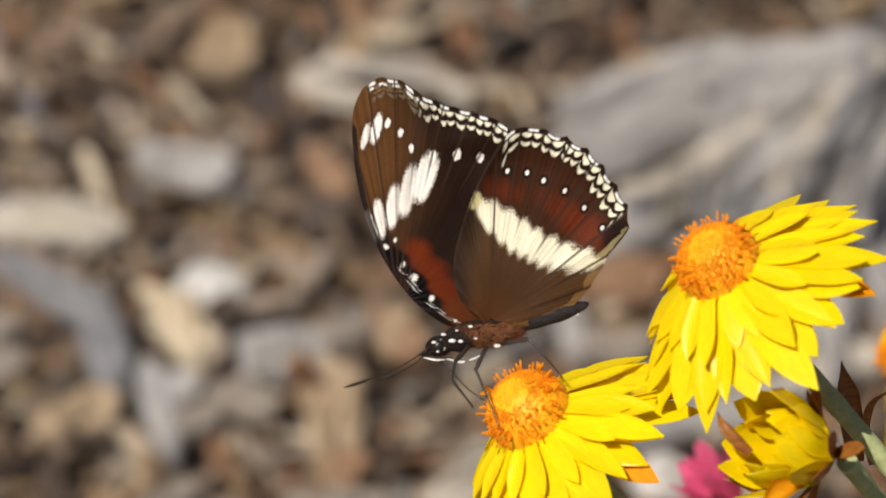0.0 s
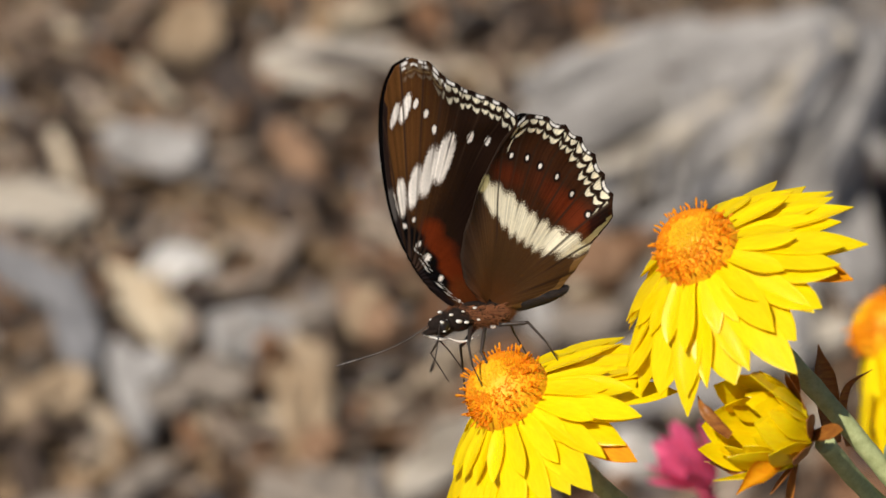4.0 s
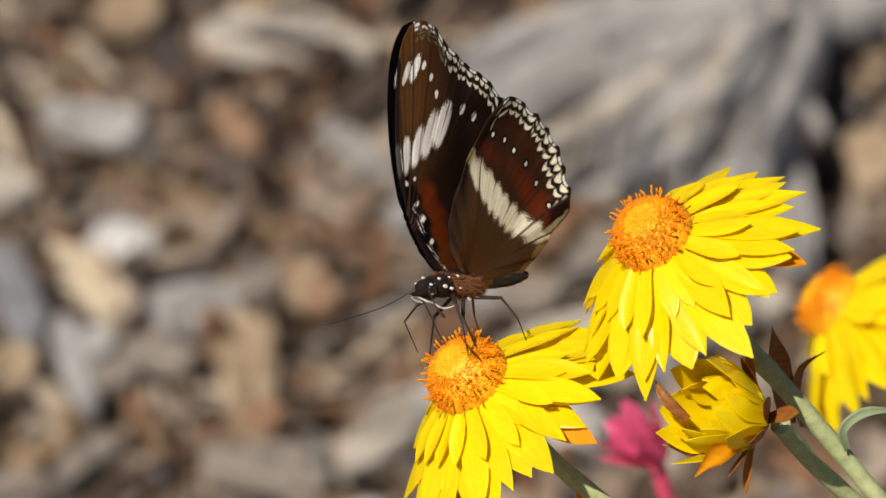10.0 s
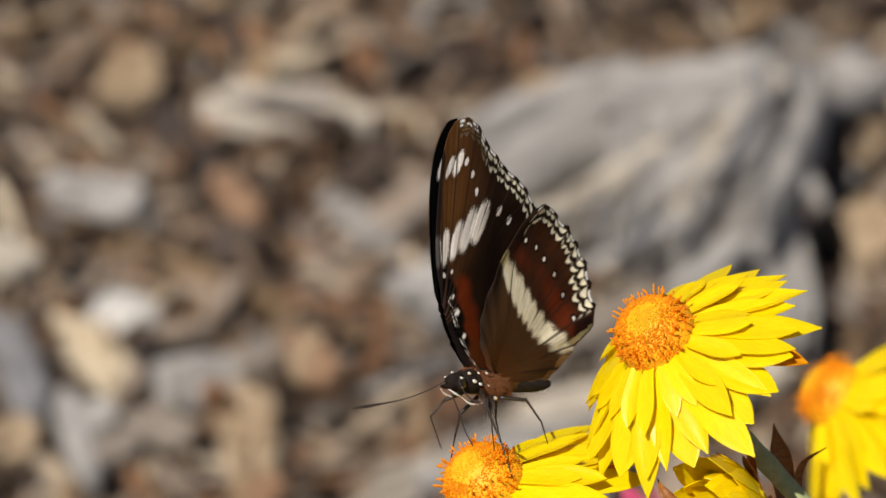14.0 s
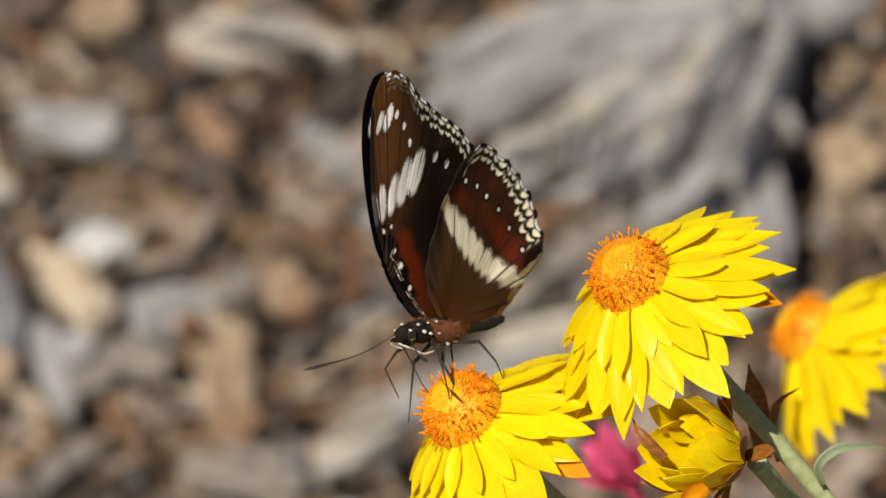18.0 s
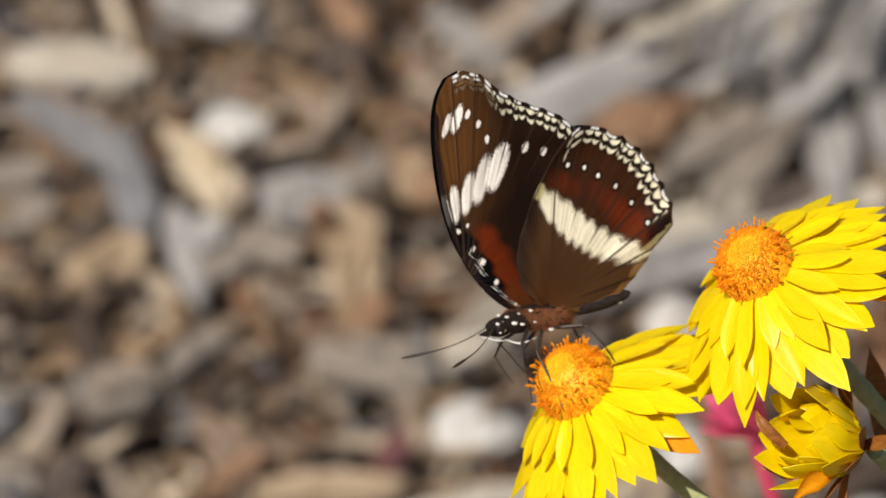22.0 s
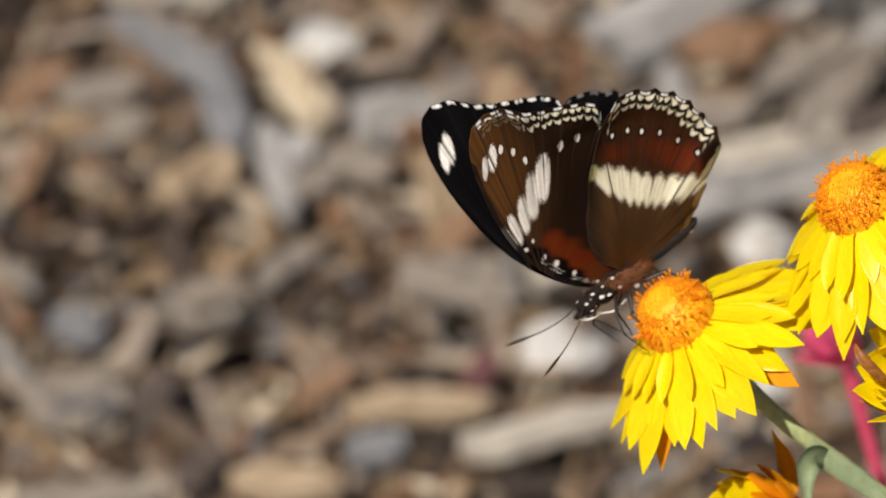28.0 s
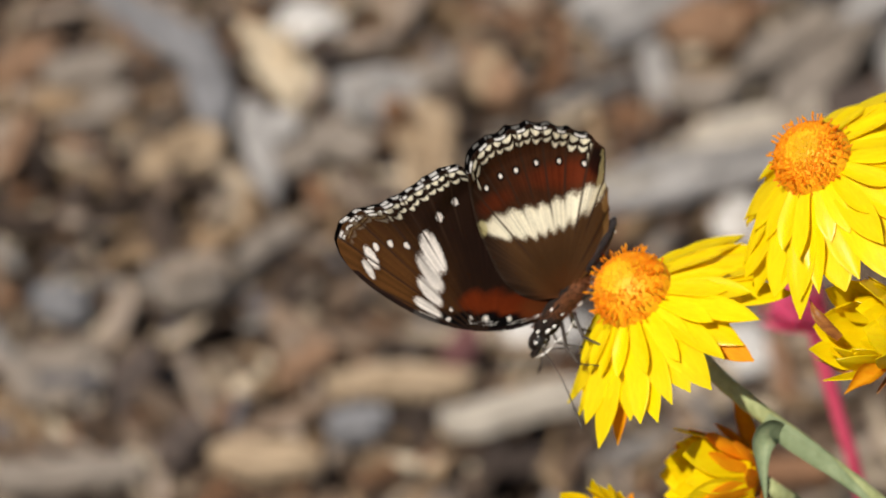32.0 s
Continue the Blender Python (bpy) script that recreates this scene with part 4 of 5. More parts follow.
# the root stump: one weathered thing of many splinters
stump = tagged(new("driftwood"), "large silvery grey splintered driftwood lying on the mulch", "driftwood")
SPLINTERS = [
    (0.1018, 1.4505, 0.0501, 1.4120, 0.0295, GREY_WOOD, 0.016, 0.030, 0.00),
    (0.1499, 1.4261, 0.0901, 1.4105, 0.0285, GREY_WOOD, 0.018, 0.052, 0.00),
    (0.1296, 1.4123, 0.0838, 1.3830, 0.0221, GREY_WOOD, 0.018, 0.050, 0.00),
    (0.1141, 1.4076, 0.0677, 1.3613, 0.0184, PALE_WOOD, 0.018, 0.042, 0.05),
    (0.1376, 1.4146, 0.0984, 1.3454, 0.0264, GREY_WOOD, 0.020, 0.046, 0.00),
    (0.1295, 1.3896, 0.1105, 1.3485, 0.0198, PALE_WOOD, 0.016, 0.056, 0.00),
    (0.1528, 1.4251, 0.1204, 1.3290, 0.0257, GREY_WOOD, 0.022, 0.048, 0.05),
    (0.1603, 1.4309, 0.1484, 1.3730, 0.0154, BLUE_WOOD, 0.020, 0.044, 0.00),
    (0.1388, 1.4003, 0.1273, 1.3635, 0.0137, BLUE_WOOD, 0.014, 0.060, 0.00),
    (0.1078, 1.3952, 0.0920, 1.3559, 0.0144, GREY_WOOD, 0.014, 0.032, 0.00),
    (0.1868, 1.4450, 0.1568, 1.4336, 0.0229, GREY_WOOD, 0.014, 0.040, 0.00),
    (0.1204, 1.3852, 0.1153, 1.3425, 0.0150, GREY_WOOD, 0.014, 0.034, 0.00),
    (0.1416, 1.3869, 0.1394, 1.3062, 0.0169, GREY_WOOD, 0.016, 0.030, 0.00),
    # three low dark slabs painted as the shadow and gap around the driftwood
    (0.1671, 1.4471, 0.1578, 1.3889, 0.0214, DARK_WOOD_AND_SHADE, 0.008, 0.012, 0.00),
    (0.1764, 1.4611, 0.1687, 1.4226, 0.0217, DARK_WOOD_AND_SHADE, 0.008, 0.012, 0.00),
    (0.0835, 1.4007, 0.0874, 1.3854, 0.0105, DARK_WOOD_AND_SHADE, 0.006, 0.016, 0.00),
    (0.1198, 1.3901, 0.1310, 1.2981, 0.0187, GREY_WOOD, 0.018, 0.030, 0.00),
    (0.0184, 1.3309, 0.0847, 1.3794, 0.0205, GREY_WOOD, 0.014, 0.026, 0.00),
    (0.0981, 1.3853, 0.1096, 1.3502, 0.0172, PALE_WOOD, 0.016, 0.036, 0.00),
]
for i, (x1, y1, x2, y2, width, material, thick, lift, bow) in enumerate(SPLINTERS):
    rng = random.Random(i + 60)
    n = math.ceil(width / 0.011)
    length = math.hypot(x2 - x1, y2 - y1)
    for k in range(n):
        off = width * ((k + 0.5) / n - 0.5)
        dx, dy = -(y2 - y1) / length * off, (x2 - x1) / length * off
        a, c = rng.uniform(-0.12, 0.10), rng.uniform(0.86, 1.12)
        jx, jy = rng.uniform(-0.006, 0.006), rng.uniform(-0.006, 0.006)
        plank("splinter", x1 + (x2 - x1) * a + dx, y1 + (y2 - y1) * a + dy, x1 + (x2 - x1) * c + dx + jx, y1 + (y2 - y1) * c + dy + jy,
              width / n * rng.uniform(0.8, 1.5), material, "", "", thick * rng.uniform(0.6, 1.1), lift + rng.uniform(-0.006, 0.006), bow, i * 9 + k + 101, stump)
rng = random.Random(77)
for i in range(46):
    x1, y1, x2, y2, width, material, thick, lift, bow = SPLINTERS[rng.randrange(10)]
    u, turn = rng.uniform(-0.05, 1.05), math.atan2(y2 - y1, x2 - x1) + rng.gauss(0, 0.35)
    x, y = x1 + (x2 - x1) * u + rng.gauss(0, 0.006), y1 + (y2 - y1) * u + rng.gauss(0, 0.006)
    h = rng.uniform(0.009, 0.026)
    plank("splinter", x - h * math.cos(turn), y - h * math.sin(turn), x + h * math.cos(turn), y + h * math.sin(turn), rng.uniform(0.002, 0.007),
          (GREY_WOOD, PALE_WOOD, BLUE_WOOD, DARK_WOOD_AND_SHADE, GREY_WOOD)[i % 5], "", "", rng.uniform(0.002, 0.005), lift + rng.uniform(0.000, 0.006), rng.uniform(-0.2, 0.2), i + 400, stump)
pebble(-0.0760, 1.3492, 0.0100, 0.0115, 0.0037, "rounded white stone half sunk in the mulch", 1)
pebble(0.0030, 1.1901, 0.0164, 0.0146, 0.0050, "large flat white stone in the mulch", 2)
pebble(0.0659, 1.1822, 0.0128, 0.0122, 0.0040, "pale grey stone in the mulch", 3)
pebble(0.1240, 1.1434, 0.0114, 0.0144, 0.0040, "white stone in the mulch", 4)
pebble(0.0685, 1.2455, 0.0105, 0.0115, 0.0032, "small pale tan stone in the mulch", 5)

perch, perch_base = strawflower((0.0151, 0.6976, 0.4518), (-0.5500, -0.0500, 0.8300), 10, [(0.0210, 0.6978, 0.4450), (0.0295, 0.6951, 0.4356), (0.0389, 0.6916, 0.4282), (0.0502, 0.6888, 0.4200), (0.0665, 0.6828, 0.4078), (0.0860, 0.6761, 0.3860), (0.1055, 0.6704, 0.3516), (0.1235, 0.6668, 0.2944), (0.1399, 0.6695, 0.1574), (0.1600, 0.6729, -0.0100)],
                                "yellow strawflower with orange centre on a woolly stem, under the butterfly", size=0.94, seed=3, face=(-0.50, -0.27, 0.82), dome_size=1.09, height=7.0)
stem_leaf(perch, perch_base, [(0.0433, 0.6876, 0.4264), (0.0404, 0.6846, 0.4291), (0.0390, 0.6809, 0.4279), (0.0400, 0.6749, 0.4191)], 0.0048, 1)
stem_leaf(perch, perch_base, [(0.0398, 0.6882, 0.4292), (0.0440, 0.6868, 0.4262), (0.0520, 0.6850, 0.4205), (0.0660, 0.6800, 0.4092)], 0.0040, 6, LEAF, "grey-green leaf clasping the stem")
second, second_base = strawflower((0.0469, 0.7026, 0.4798), (-0.4980, -0.1160, 0.8600), 40, [(0.0527, 0.7016, 0.4713), (0.0612, 0.7055, 0.4574), (0.0722, 0.6996, 0.4464), (0.0844, 0.6941, 0.4324), (0.0995, 0.6839, 0.4156), (0.1147, 0.6743, 0.3916), (0.1303, 0.6659, 0.3557), (0.1454, 0.6604, 0.2979), (0.1621, 0.6632, 0.1593), (0.1824, 0.6666, -0.0100)],
                                  "tall yellow strawflower with spiky orange centre and reflexed bracts", seed=8, stem_radius=0.0017, face=(-0.42, -0.32, 0.85), droop=(24, 9, 1, 6))
stem_leaf(second, second_base, [(0.0819, 0.6937, 0.4386), (0.0808, 0.6934, 0.4433), (0.0838, 0.6942, 0.4462), (0.0885, 0.6960, 0.4456), (0.0955, 0.6986, 0.4425)], 0.0018, 2)
stem_leaf(second, second_base, [(0.0724, 0.7062, 0.4349), (0.0715, 0.7104, 0.4407), (0.0704, 0.7124, 0.4469), (0.0696, 0.7133, 0.4516)], 0.0044, 3, PETAL_BROWN, "dry brown bract")
stem_leaf(second, second_base, [(0.0752, 0.7058, 0.4345), (0.0741, 0.7091, 0.4391), (0.0750, 0.7105, 0.4444), (0.0792, 0.7105, 0.4481)], 0.0016, 4, PETAL_BROWN, "thin dry curling leaf")
strawflower((0.0955, 0.8305, 0.3689), (-0.8000, 0.1570, 0.5740), 0, [(0.1027, 0.8290, 0.3637), (0.1255, 0.8305, 0.3389), (0.1430, 0.8306, 0.3145), (0.1604, 0.8310, 0.2785), (0.1770, 0.8320, 0.2209), (0.1895, 0.8340, 0.1170), (0.2047, 0.8366, -0.0100)],
                                "yellow strawflower with orange centre seen from its side, behind the others", seed=14)
BUD = ((7, 86, 12, 6.0, -0.3), (8, 79, 15, 7.6, -0.5), (8, 71, 16, 8.0, -0.6), (9, 64, 13, 6.4, -0.5), (7, 40, 10, 4.4, -0.4), (3, 2, 12, 3.2, 0.2))
bud, bud_base = strawflower((0.0621, 0.6836, 0.4543), (-0.8400, -0.3000, 0.4500), 20, [(0.0688, 0.6865, 0.4502), (0.0712, 0.6890, 0.4452), (0.0785, 0.6930, 0.4330), (0.0997, 0.6929, 0.4091), (0.1208, 0.6892, 0.3753), (0.1400, 0.6871, 0.3185), (0.1577, 0.6901, 0.1707), (0.1794, 0.6937, -0.0100)],
                            "half-open yellow strawflower bud with brown outer bracts", size=0.88, seed=21, layers=BUD, reflex=False, bracts=(PETAL, PETAL, PETAL, PETAL, PETAL_BROWN, PETAL_BROWN), disc=False)
stem_leaf(bud, bud_base, [(0.0604, 0.6782, 0.4540), (0.0582, 0.6748, 0.4545), (0.0554, 0.6727, 0.4535), (0.0526, 0.6716, 0.4506)], 0.0038, 9, PETAL_BACK, "hanging orange bract")
stem_leaf(bud, bud_base, [(0.0584, 0.6794, 0.4507), (0.0552, 0.6799, 0.4497), (0.0517, 0.6811, 0.4496), (0.0477, 0.6824, 0.4495)], 0.0030, 10, PETAL_BROWN, "dry brown bract under the bud")
stem_leaf(bud, bud_base, [(0.0518, 0.6795, 0.4572), (0.0492, 0.6802, 0.4595), (0.0472, 0.6816, 0.4614), (0.0463, 0.6848, 0.4620)], 0.0022, 11, PETAL_BROWN, "withered brown bract at the edge")
PINK_BUD = ((6, 86, 17, 5.4, 0.1), (7, 76, 19, 5.6, 0.1), (7, 64, 17, 5.4, 0.0))
strawflower((0.0596, 0.8412, 0.3229), (-0.60, -0.10, 0.80), 0, [(0.0602, 0.8412, 0.3199), (0.0670, 0.8375, 0.2958), (0.0725, 0.8355, 0.2768), (0.0915, 0.8335, 0.2008), (0.1045, 0.8355, 0.0908), (0.1095, 0.8395, -0.0100)],
                              "wilting pink strawflower with drooping bracts", size=0.62, seed=27,
                              layers=PINK_BUD, reflex=False, bracts=(PINK,) * 3, disc=False, stem_material=PINK_STEM, stem_radius=0.0016)
low_bud, low_base = strawflower((0.0357, 0.6911, 0.4120), (-0.92, -0.25, 0.2), 0, [(0.0400, 0.6921, 0.4096), (0.0664, 0.7000, 0.3807), (0.0835, 0.7055, 0.3567), (0.1006, 0.7108, 0.3209), (0.1170, 0.7153, 0.2634), (0.1318, 0.7178, 0.1403), (0.1498, 0.7208, -0.0100)],
                                "half-open orange and yellow strawflower bud low on the bush", size=0.92, seed=33, layers=BUD, reflex=False, bracts=(PETAL, PETAL, PETAL, PETAL_BACK, PETAL_BACK, PETAL_BROWN), disc=False)
stem_leaf(low_bud, low_base, [(0.0379, 0.6971, 0.4129), (0.0372, 0.6996, 0.4159), (0.0356, 0.7016, 0.4199), (0.0337, 0.7018, 0.4248)], 0.0032, 8, PETAL_BACK, "upright orange bract")
strawflower((0.0110, 0.6810, 0.4036), (-0.5, -0.1, 0.8), 0, [(0.0130, 0.6810, 0.3946), (0.0310, 0.6910, 0.3636), (0.0419, 0.6962, 0.3361), (0.0532, 0.7010, 0.2981), (0.0652, 0.7052, 0.2394), (0.0787, 0.7075, 0.1272), (0.0952, 0.7102, -0.0100)],
                                  "yellow strawflower bud below the others", size=0.8, seed=39, layers=BUD, reflex=False, bracts=(PETAL, PETAL, PETAL, PETAL, PETAL_BACK, PETAL_BACK), disc=False)


insect, insect_wings, insect_feelers = butterfly()


def motions():
    rows = [
        (0, 0.00642, 0.70682, 0.46416, -35.0, -0.0, 0.0),
        (0.5, 0.00662, 0.70721, 0.46472, -45.3, 1.4, 1.3),
        (1, 0.00655, 0.70767, 0.46536, -25.1, 6.1, 4.8),
        (1.5, 0.00672, 0.70751, 0.46515, -24.5, 6.9, 8.3),
        (2, 0.00726, 0.70729, 0.46484, -27.5, 13.3, 15.1),
        (2.5, 0.00865, 0.70725, 0.46477, -26.2, 16.4, 19.6),
        (3, 0.00880, 0.70746, 0.46507, -28.7, 18.6, 20.7),
        (3.5, 0.00845, 0.70744, 0.46504, -25.3, 17.6, 22.0),
        (5.5, 0.01112, 0.70791, 0.46572, -24.4, 26.5, 32.7),
        (6, 0.01059, 0.70819, 0.46611, -24.2, 27.4, 32.3),
        (6.5, 0.01094, 0.70810, 0.46599, -26.6, 27.1, 32.5),
        (7, 0.01127, 0.70838, 0.46638, -26.8, 27.9, 32.9),
        (7.5, 0.01213, 0.70820, 0.46612, -19.5, 28.1, 33.0),
        (8, 0.01097, 0.70895, 0.46719, -28.2, 29.6, 31.5),
        (8.5, 0.01210, 0.70827, 0.46623, -24.5, 29.0, 31.5),
        (9, 0.01202, 0.70872, 0.46687, -24.6, 30.6, 31.2),
        (9.5, 0.01289, 0.70828, 0.46624, -23.1, 31.3, 30.7),
        (10, 0.01249, 0.70916, 0.46750, -27.2, 34.8, 33.8),
        (10.5, 0.01234, 0.70966, 0.46821, -27.8, 35.9, 33.2),
        (11, 0.01380, 0.71024, 0.46904, -28.7, 38.5, 32.6),
        (11.5, 0.01600, 0.71019, 0.46897, -29.9, 39.4, 32.3),
        (12, 0.01696, 0.70996, 0.46865, -29.1, 39.4, 30.2),
        (12.5, 0.01688, 0.70939, 0.46783, -25.4, 39.9, 34.3),
        (13, 0.01471, 0.70985, 0.46848, -25.0, 40.6, 35.6),
        (13.5, 0.01627, 0.70916, 0.46750, -26.6, 40.3, 33.6),
        (14, 0.01689, 0.70903, 0.46732, -29.5, 41.8, 32.9),
        (14.5, 0.01688, 0.70924, 0.46761, -31.5, 41.2, 33.1),
        (16.5, 0.01506, 0.70977, 0.46838, -27.5, 45.5, 37.1),
        (17, 0.01583, 0.70999, 0.46869, -26.3, 45.5, 37.6),
        (17.5, 0.01410, 0.70953, 0.46803, -29.4, 41.2, 36.1),
        (18, 0.01216, 0.70857, 0.46666, -29.3, 35.0, 34.2),
        (18.5, 0.01147, 0.70810, 0.46599, -27.6, 27.4, 30.0),
        (19, 0.00923, 0.70766, 0.46536, -26.2, 19.1, 22.9),
        (19.5, 0.00936, 0.70748, 0.46510, -29.0, 20.8, 22.3),
        (20, 0.00804, 0.70791, 0.46571, -33.1, 23.1, 18.5),
        (20.5, 0.00993, 0.70725, 0.46477, -23.8, 20.2, 19.6),
        (21, 0.00955, 0.70804, 0.46589, -21.7, 20.3, 23.0),
        (21.5, 0.00695, 0.70812, 0.46602, -30.1, 14.0, 16.2),
        (22, 0.00744, 0.70802, 0.46587, -33.7, 15.3, 15.3),
        (22.5, 0.00671, 0.70742, 0.46501, -22.8, 10.4, 11.5),
        (23, 0.00484, 0.70631, 0.46343, -26.7, 1.9, 8.3),
        (23.5, 0.00430, 0.70852, 0.46658, -22.1, 1.4, -1.6),
        (24, 0.00418, 0.70783, 0.46559, -15.0, 0.9, -0.9),
        (24.5, 0.00543, 0.70849, 0.46654, -16.1, 3.1, -3.3),
        (26.5, 0.00517, 0.70629, 0.46341, -23.9, 3.4, -5.6),
        (27, 0.00500, 0.70650, 0.46340, -18.1, -7.8, 6.0),
        (27.5, 0.00272, 0.70340, 0.45928, -26.7, -9.7, 12.2),
        (28, 0.00348, 0.70452, 0.46087, -30.4, -3.6, 29.5),
        (28.4, 0.00162, 0.70642, 0.46359, -31.6, -0.4, 39.9),
        (28.6, 0.00152, 0.70481, 0.46129, -27.0, 1.4, 52.9),
        (28.7, 0.00142, 0.70413, 0.46031, -24.6, 2.0, 60.1),
        (28.8, 0.00262, 0.70380, 0.45970, -31.0, 1.0, 54.0),
        (29, 0.00512, 0.70108, 0.45596, -35.0, 10.7, 62.5),
        (29.3, 0.00627, 0.70195, 0.45720, -26.2, 4.5, 69.2),
        (30, 0.00532, 0.70122, 0.45617, -32.8, 5.0, 73.8),
        (30.5, 0.00593, 0.70151, 0.45658, -27.2, 0.7, 69.8),
        (31, 0.00323, 0.69936, 0.45351, -26.3, -14.4, 53.4),
        (32, 0.00004, 0.69727, 0.45052, -27.7, -31.5, 31.9),
    ]
    walk(insect, [(t, pose(x, y, z, rx, ry, rz)) for t, x, y, z, rx, ry, rz in rows])
    # seconds; opening in degrees of the left fore- and hindwing and of the right ones; the forewing's swing along the body
    flaps = [
        (0, 0.0, 0.0, 1.5, 1.5, 0.0),
        (3.5, -0.8, -0.8, 2.0, 2.0, 0.0),
        (5.5, -1.5, -1.2, 3.2, 3.2, 0.0),
        (17.5, -1.5, -1.2, 3.6, 3.6, 0.0),
        (20, 0.0, 0.0, 1.5, 1.5, 0.0),
        (24.5, 0.0, 0.0, 3.0, 3.0, 0.0),
        (26.5, 12.2, 12.1, 2.0, 2.0, 1.3),
        (26.8, 6.0, 6.0, 1.5, 1.5, 1.0),
        (27, 29.0, 31.0, 29.0, -9.0, 4.0),
        (27.3, 20.7, 23.0, 23.0, -5.0, 3.7),
        (27.5, 11.4, 8.9, 2.0, 2.0, -2.9),
        (28, 14.7, 14.2, 17.0, 25.2, -4.1),
        (28.1, 34.0, 32.0, 38.0, 40.0, -5.0),
        (28.2, 66.0, 62.0, 74.0, 74.0, -8.0),
        (28.4, 78.0, 76.0, 86.0, 86.0, -6.0),
        (28.6, 71.0, 69.0, 78.0, 78.0, -7.0),
        (28.7, 67.0, 65.0, 71.0, 71.0, -7.0),
        (28.8, 44.0, 43.0, 50.0, 52.0, -4.0),
        (28.9, 30.0, 28.0, 27.0, 32.0, -5.0),
        (29, 8.4, 5.2, -0.9, 2.7, -7.3),
        (29.3, -3.8, -3.5, 7.5, 6.9, -0.8),
        (30, -2.9, -1.5, 5.2, 5.5, 0.7),
        (30.5, -3.5, -2.4, 5.9, 6.0, -0.7),
        (31, 2.1, 1.5, -1.0, -0.5, -1.6),
        (31.5, 4.0, 4.0, -2.2, -2.2, -2.0),
        (32, 6.6, 5.7, -4.8, -4.0, -2.4),
    ]
    root = Matrix.Translation(at_map(-2, -9))
    for side, ob in insect_wings:
        fore = ob.name.startswith("forewing")
        walk(ob, [(r[0], Matrix.Rotation(radians(r[(1 if side < 0 else 3) + (0 if fore else 1)]) * side, 4, HINGE)
                   @ (root @ Matrix.Rotation(radians(r[5]), 4, "Y") @ root.inverted() if fore else Matrix())) for r in flaps])
    # the antennae: seconds and the way that each points in the butterfly's space
    points = {-1: [(0, (-152, -90, -75)), (3, (-100, -150, -72)), (20, (-100, -150, -72)), (24, (-152, -90, -75)), (28, (-152, -95, -70)), (30, (-115, -148, -70)), (31, (-110, -150, -40)), (32, (-50, -110, -155))],
              1: [(0, (-94, 150, -68)), (3, (-148, 98, -96)), (6, (-148, 98, -108)), (20, (-148, 98, -96)), (24, (-107, 140, -63)), (28, (-119, 148, -64)), (30, (-150, 60, -110)), (31, (-86, 121, -134)), (32, (-40, 150, -125))]}
    for side, feeler, base, turn3 in insect_feelers:
        rest = turn3 @ Vector((-1, 0, 0))
        walk(feeler, [(t, Matrix.Translation(base) @ rest.rotation_difference(turn3 @ Vector(way)).to_matrix().to_4x4()) for t, way in points[side]])
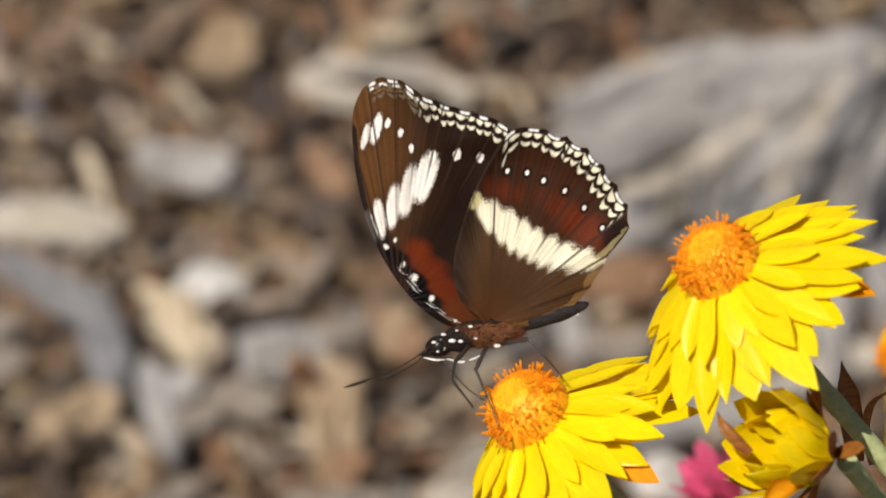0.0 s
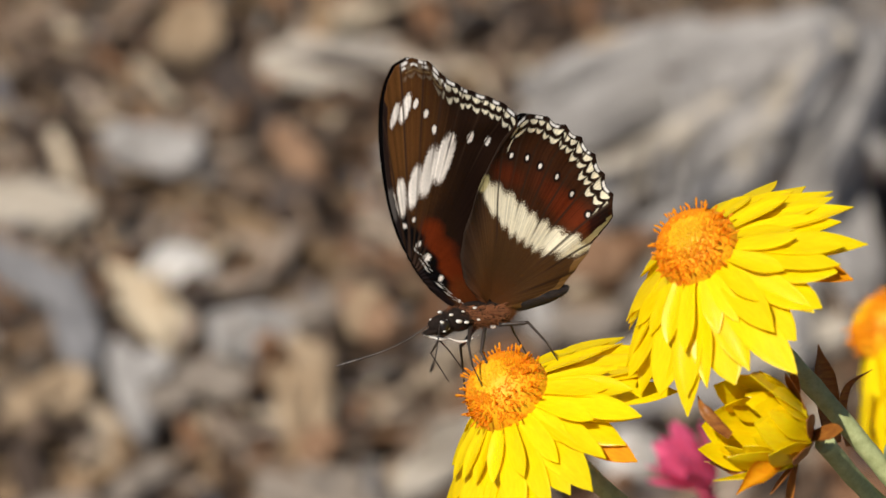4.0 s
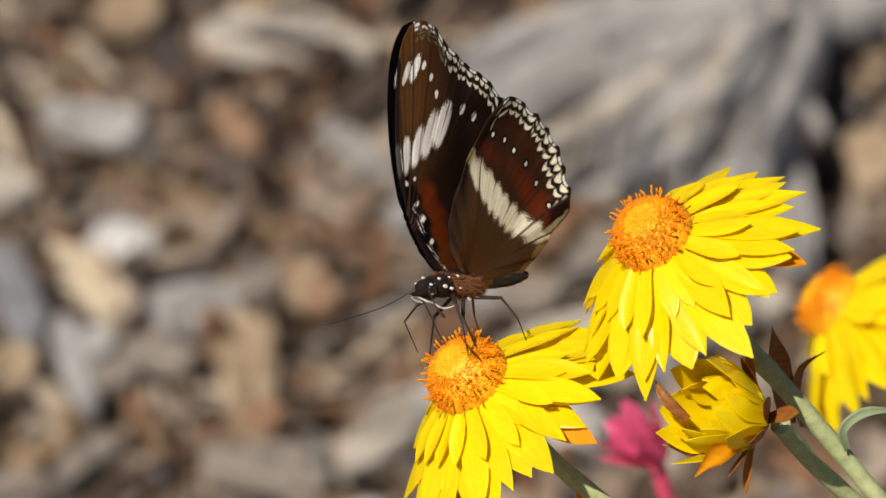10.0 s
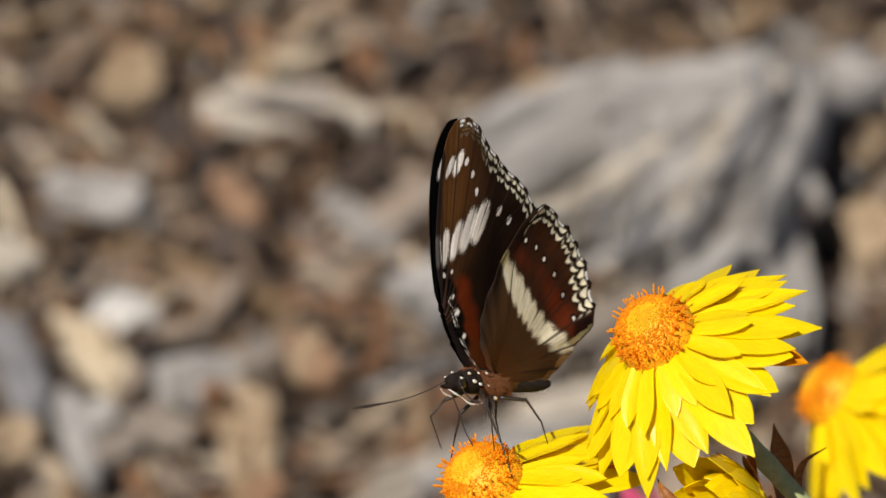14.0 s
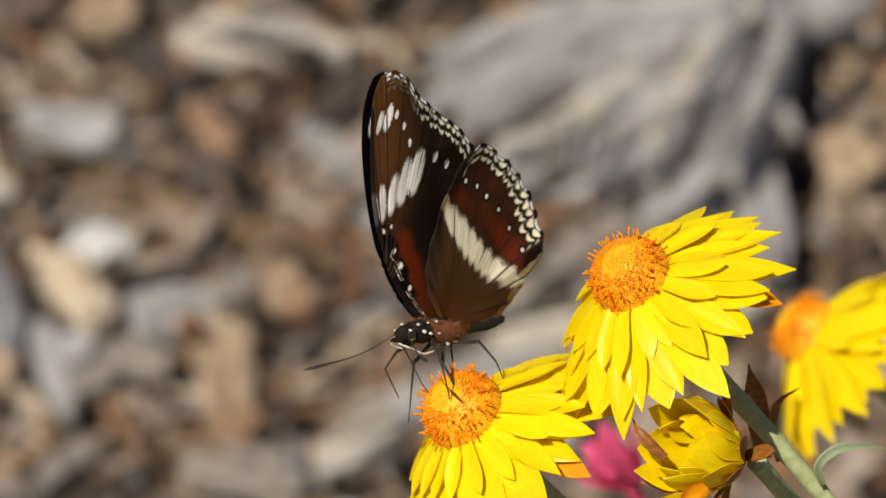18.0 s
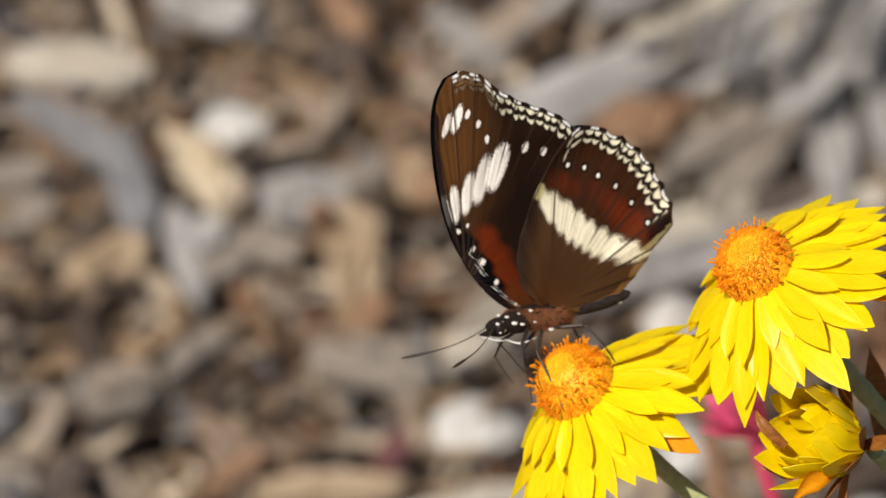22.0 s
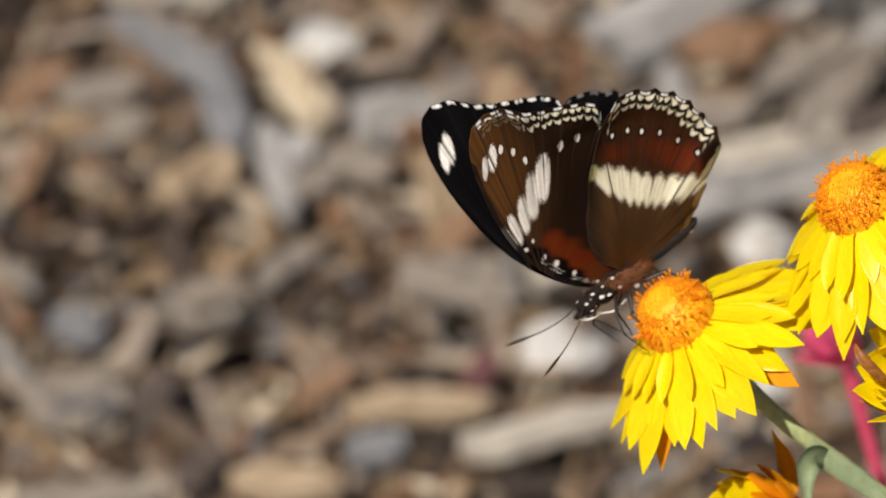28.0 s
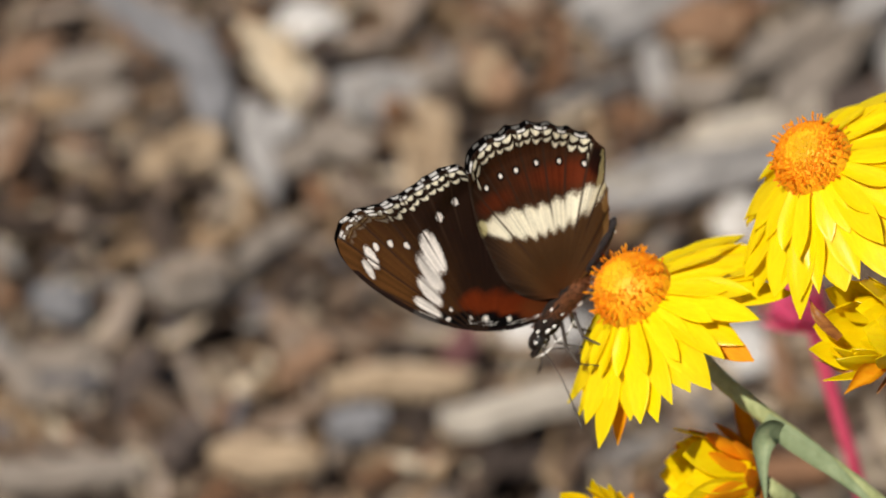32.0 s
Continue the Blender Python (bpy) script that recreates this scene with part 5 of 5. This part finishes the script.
    sway = [
        (0, -0.0000, -0.0000, 0.0000),
        (0.5, -0.0002, 0.0004, 0.0006),
        (1, -0.0004, 0.0006, 0.0008),
        (1.5, -0.0004, 0.0006, 0.0008),
        (2, -0.0004, 0.0003, 0.0004),
        (2.5, -0.0006, 0.0002, 0.0003),
        (3, -0.0004, 0.0004, 0.0006),
        (3.5, -0.0006, 0.0005, 0.0007),
        (5.5, -0.0007, -0.0003, -0.0004),
        (6, -0.0006, 0.0004, 0.0006),
        (6.5, -0.0005, 0.0003, 0.0005),
        (7, -0.0004, 0.0006, 0.0008),
        (7.5, 0.0001, 0.0002, 0.0003),
        (8, -0.0006, 0.0009, 0.0012),
        (8.5, -0.0002, 0.0000, 0.0000),
        (9, -0.0002, 0.0005, 0.0007),
        (9.5, 0.0003, -0.0002, -0.0003),
        (10, -0.0005, 0.0006, 0.0008),
        (10.5, -0.0008, 0.0009, 0.0012),
        (11, -0.0005, 0.0010, 0.0014),
        (11.5, 0.0016, 0.0008, 0.0012),
        (12, 0.0028, 0.0002, 0.0004),
        (12.5, 0.0022, 0.0000, 0.0002),
        (13, 0.0008, 0.0007, 0.0011),
        (13.5, 0.0013, -0.0002, -0.0003),
        (14, 0.0017, -0.0004, -0.0004),
        (14.5, 0.0018, -0.0000, 0.0001),
        (16.5, 0.0029, 0.0011, 0.0017),
        (17, 0.0034, 0.0015, 0.0022),
        (17.5, 0.0029, 0.0013, 0.0019),
        (18, 0.0022, 0.0010, 0.0014),
        (18.5, 0.0022, 0.0010, 0.0015),
        (19, 0.0015, 0.0007, 0.0010),
        (19.5, 0.0016, 0.0001, 0.0002),
        (20, -0.0005, 0.0011, 0.0015),
        (20.5, 0.0013, 0.0000, 0.0000),
        (21, 0.0014, 0.0017, 0.0021),
        (21.5, -0.0003, 0.0020, 0.0025),
        (22, -0.0000, 0.0021, 0.0026),
        (22.5, -0.0004, 0.0011, 0.0014),
        (23, 0.0001, 0.0008, 0.0010),
        (23.5, -0.0009, 0.0024, 0.0029),
        (24, -0.0008, 0.0016, 0.0020),
        (24.5, -0.0004, 0.0021, 0.0026),
        (26.5, 0.0001, -0.0001, -0.0001),
        (27, -0.0002, -0.0001, -0.0001),
        (27.5, -0.0001, 0.0003, 0.0003),
        (28, 0.0001, 0.0019, 0.0023),
        (28.5, -0.0008, 0.0021, 0.0025),
        (29, -0.0001, 0.0010, 0.0012),
        (29.5, -0.0013, 0.0009, 0.0011),
        (30, -0.0007, 0.0018, 0.0022),
        (30.5, 0.0008, 0.0020, 0.0024),
        (31, 0.0004, 0.0007, 0.0009),
        (31.5, -0.0007, 0.0004, 0.0005),
        (32, -0.0002, 0.0001, 0.0001),
    ]
    walk(perch, [(t, pose(perch_base.x + x, perch_base.y + y, z)) for t, x, y, z in sway])


motions()
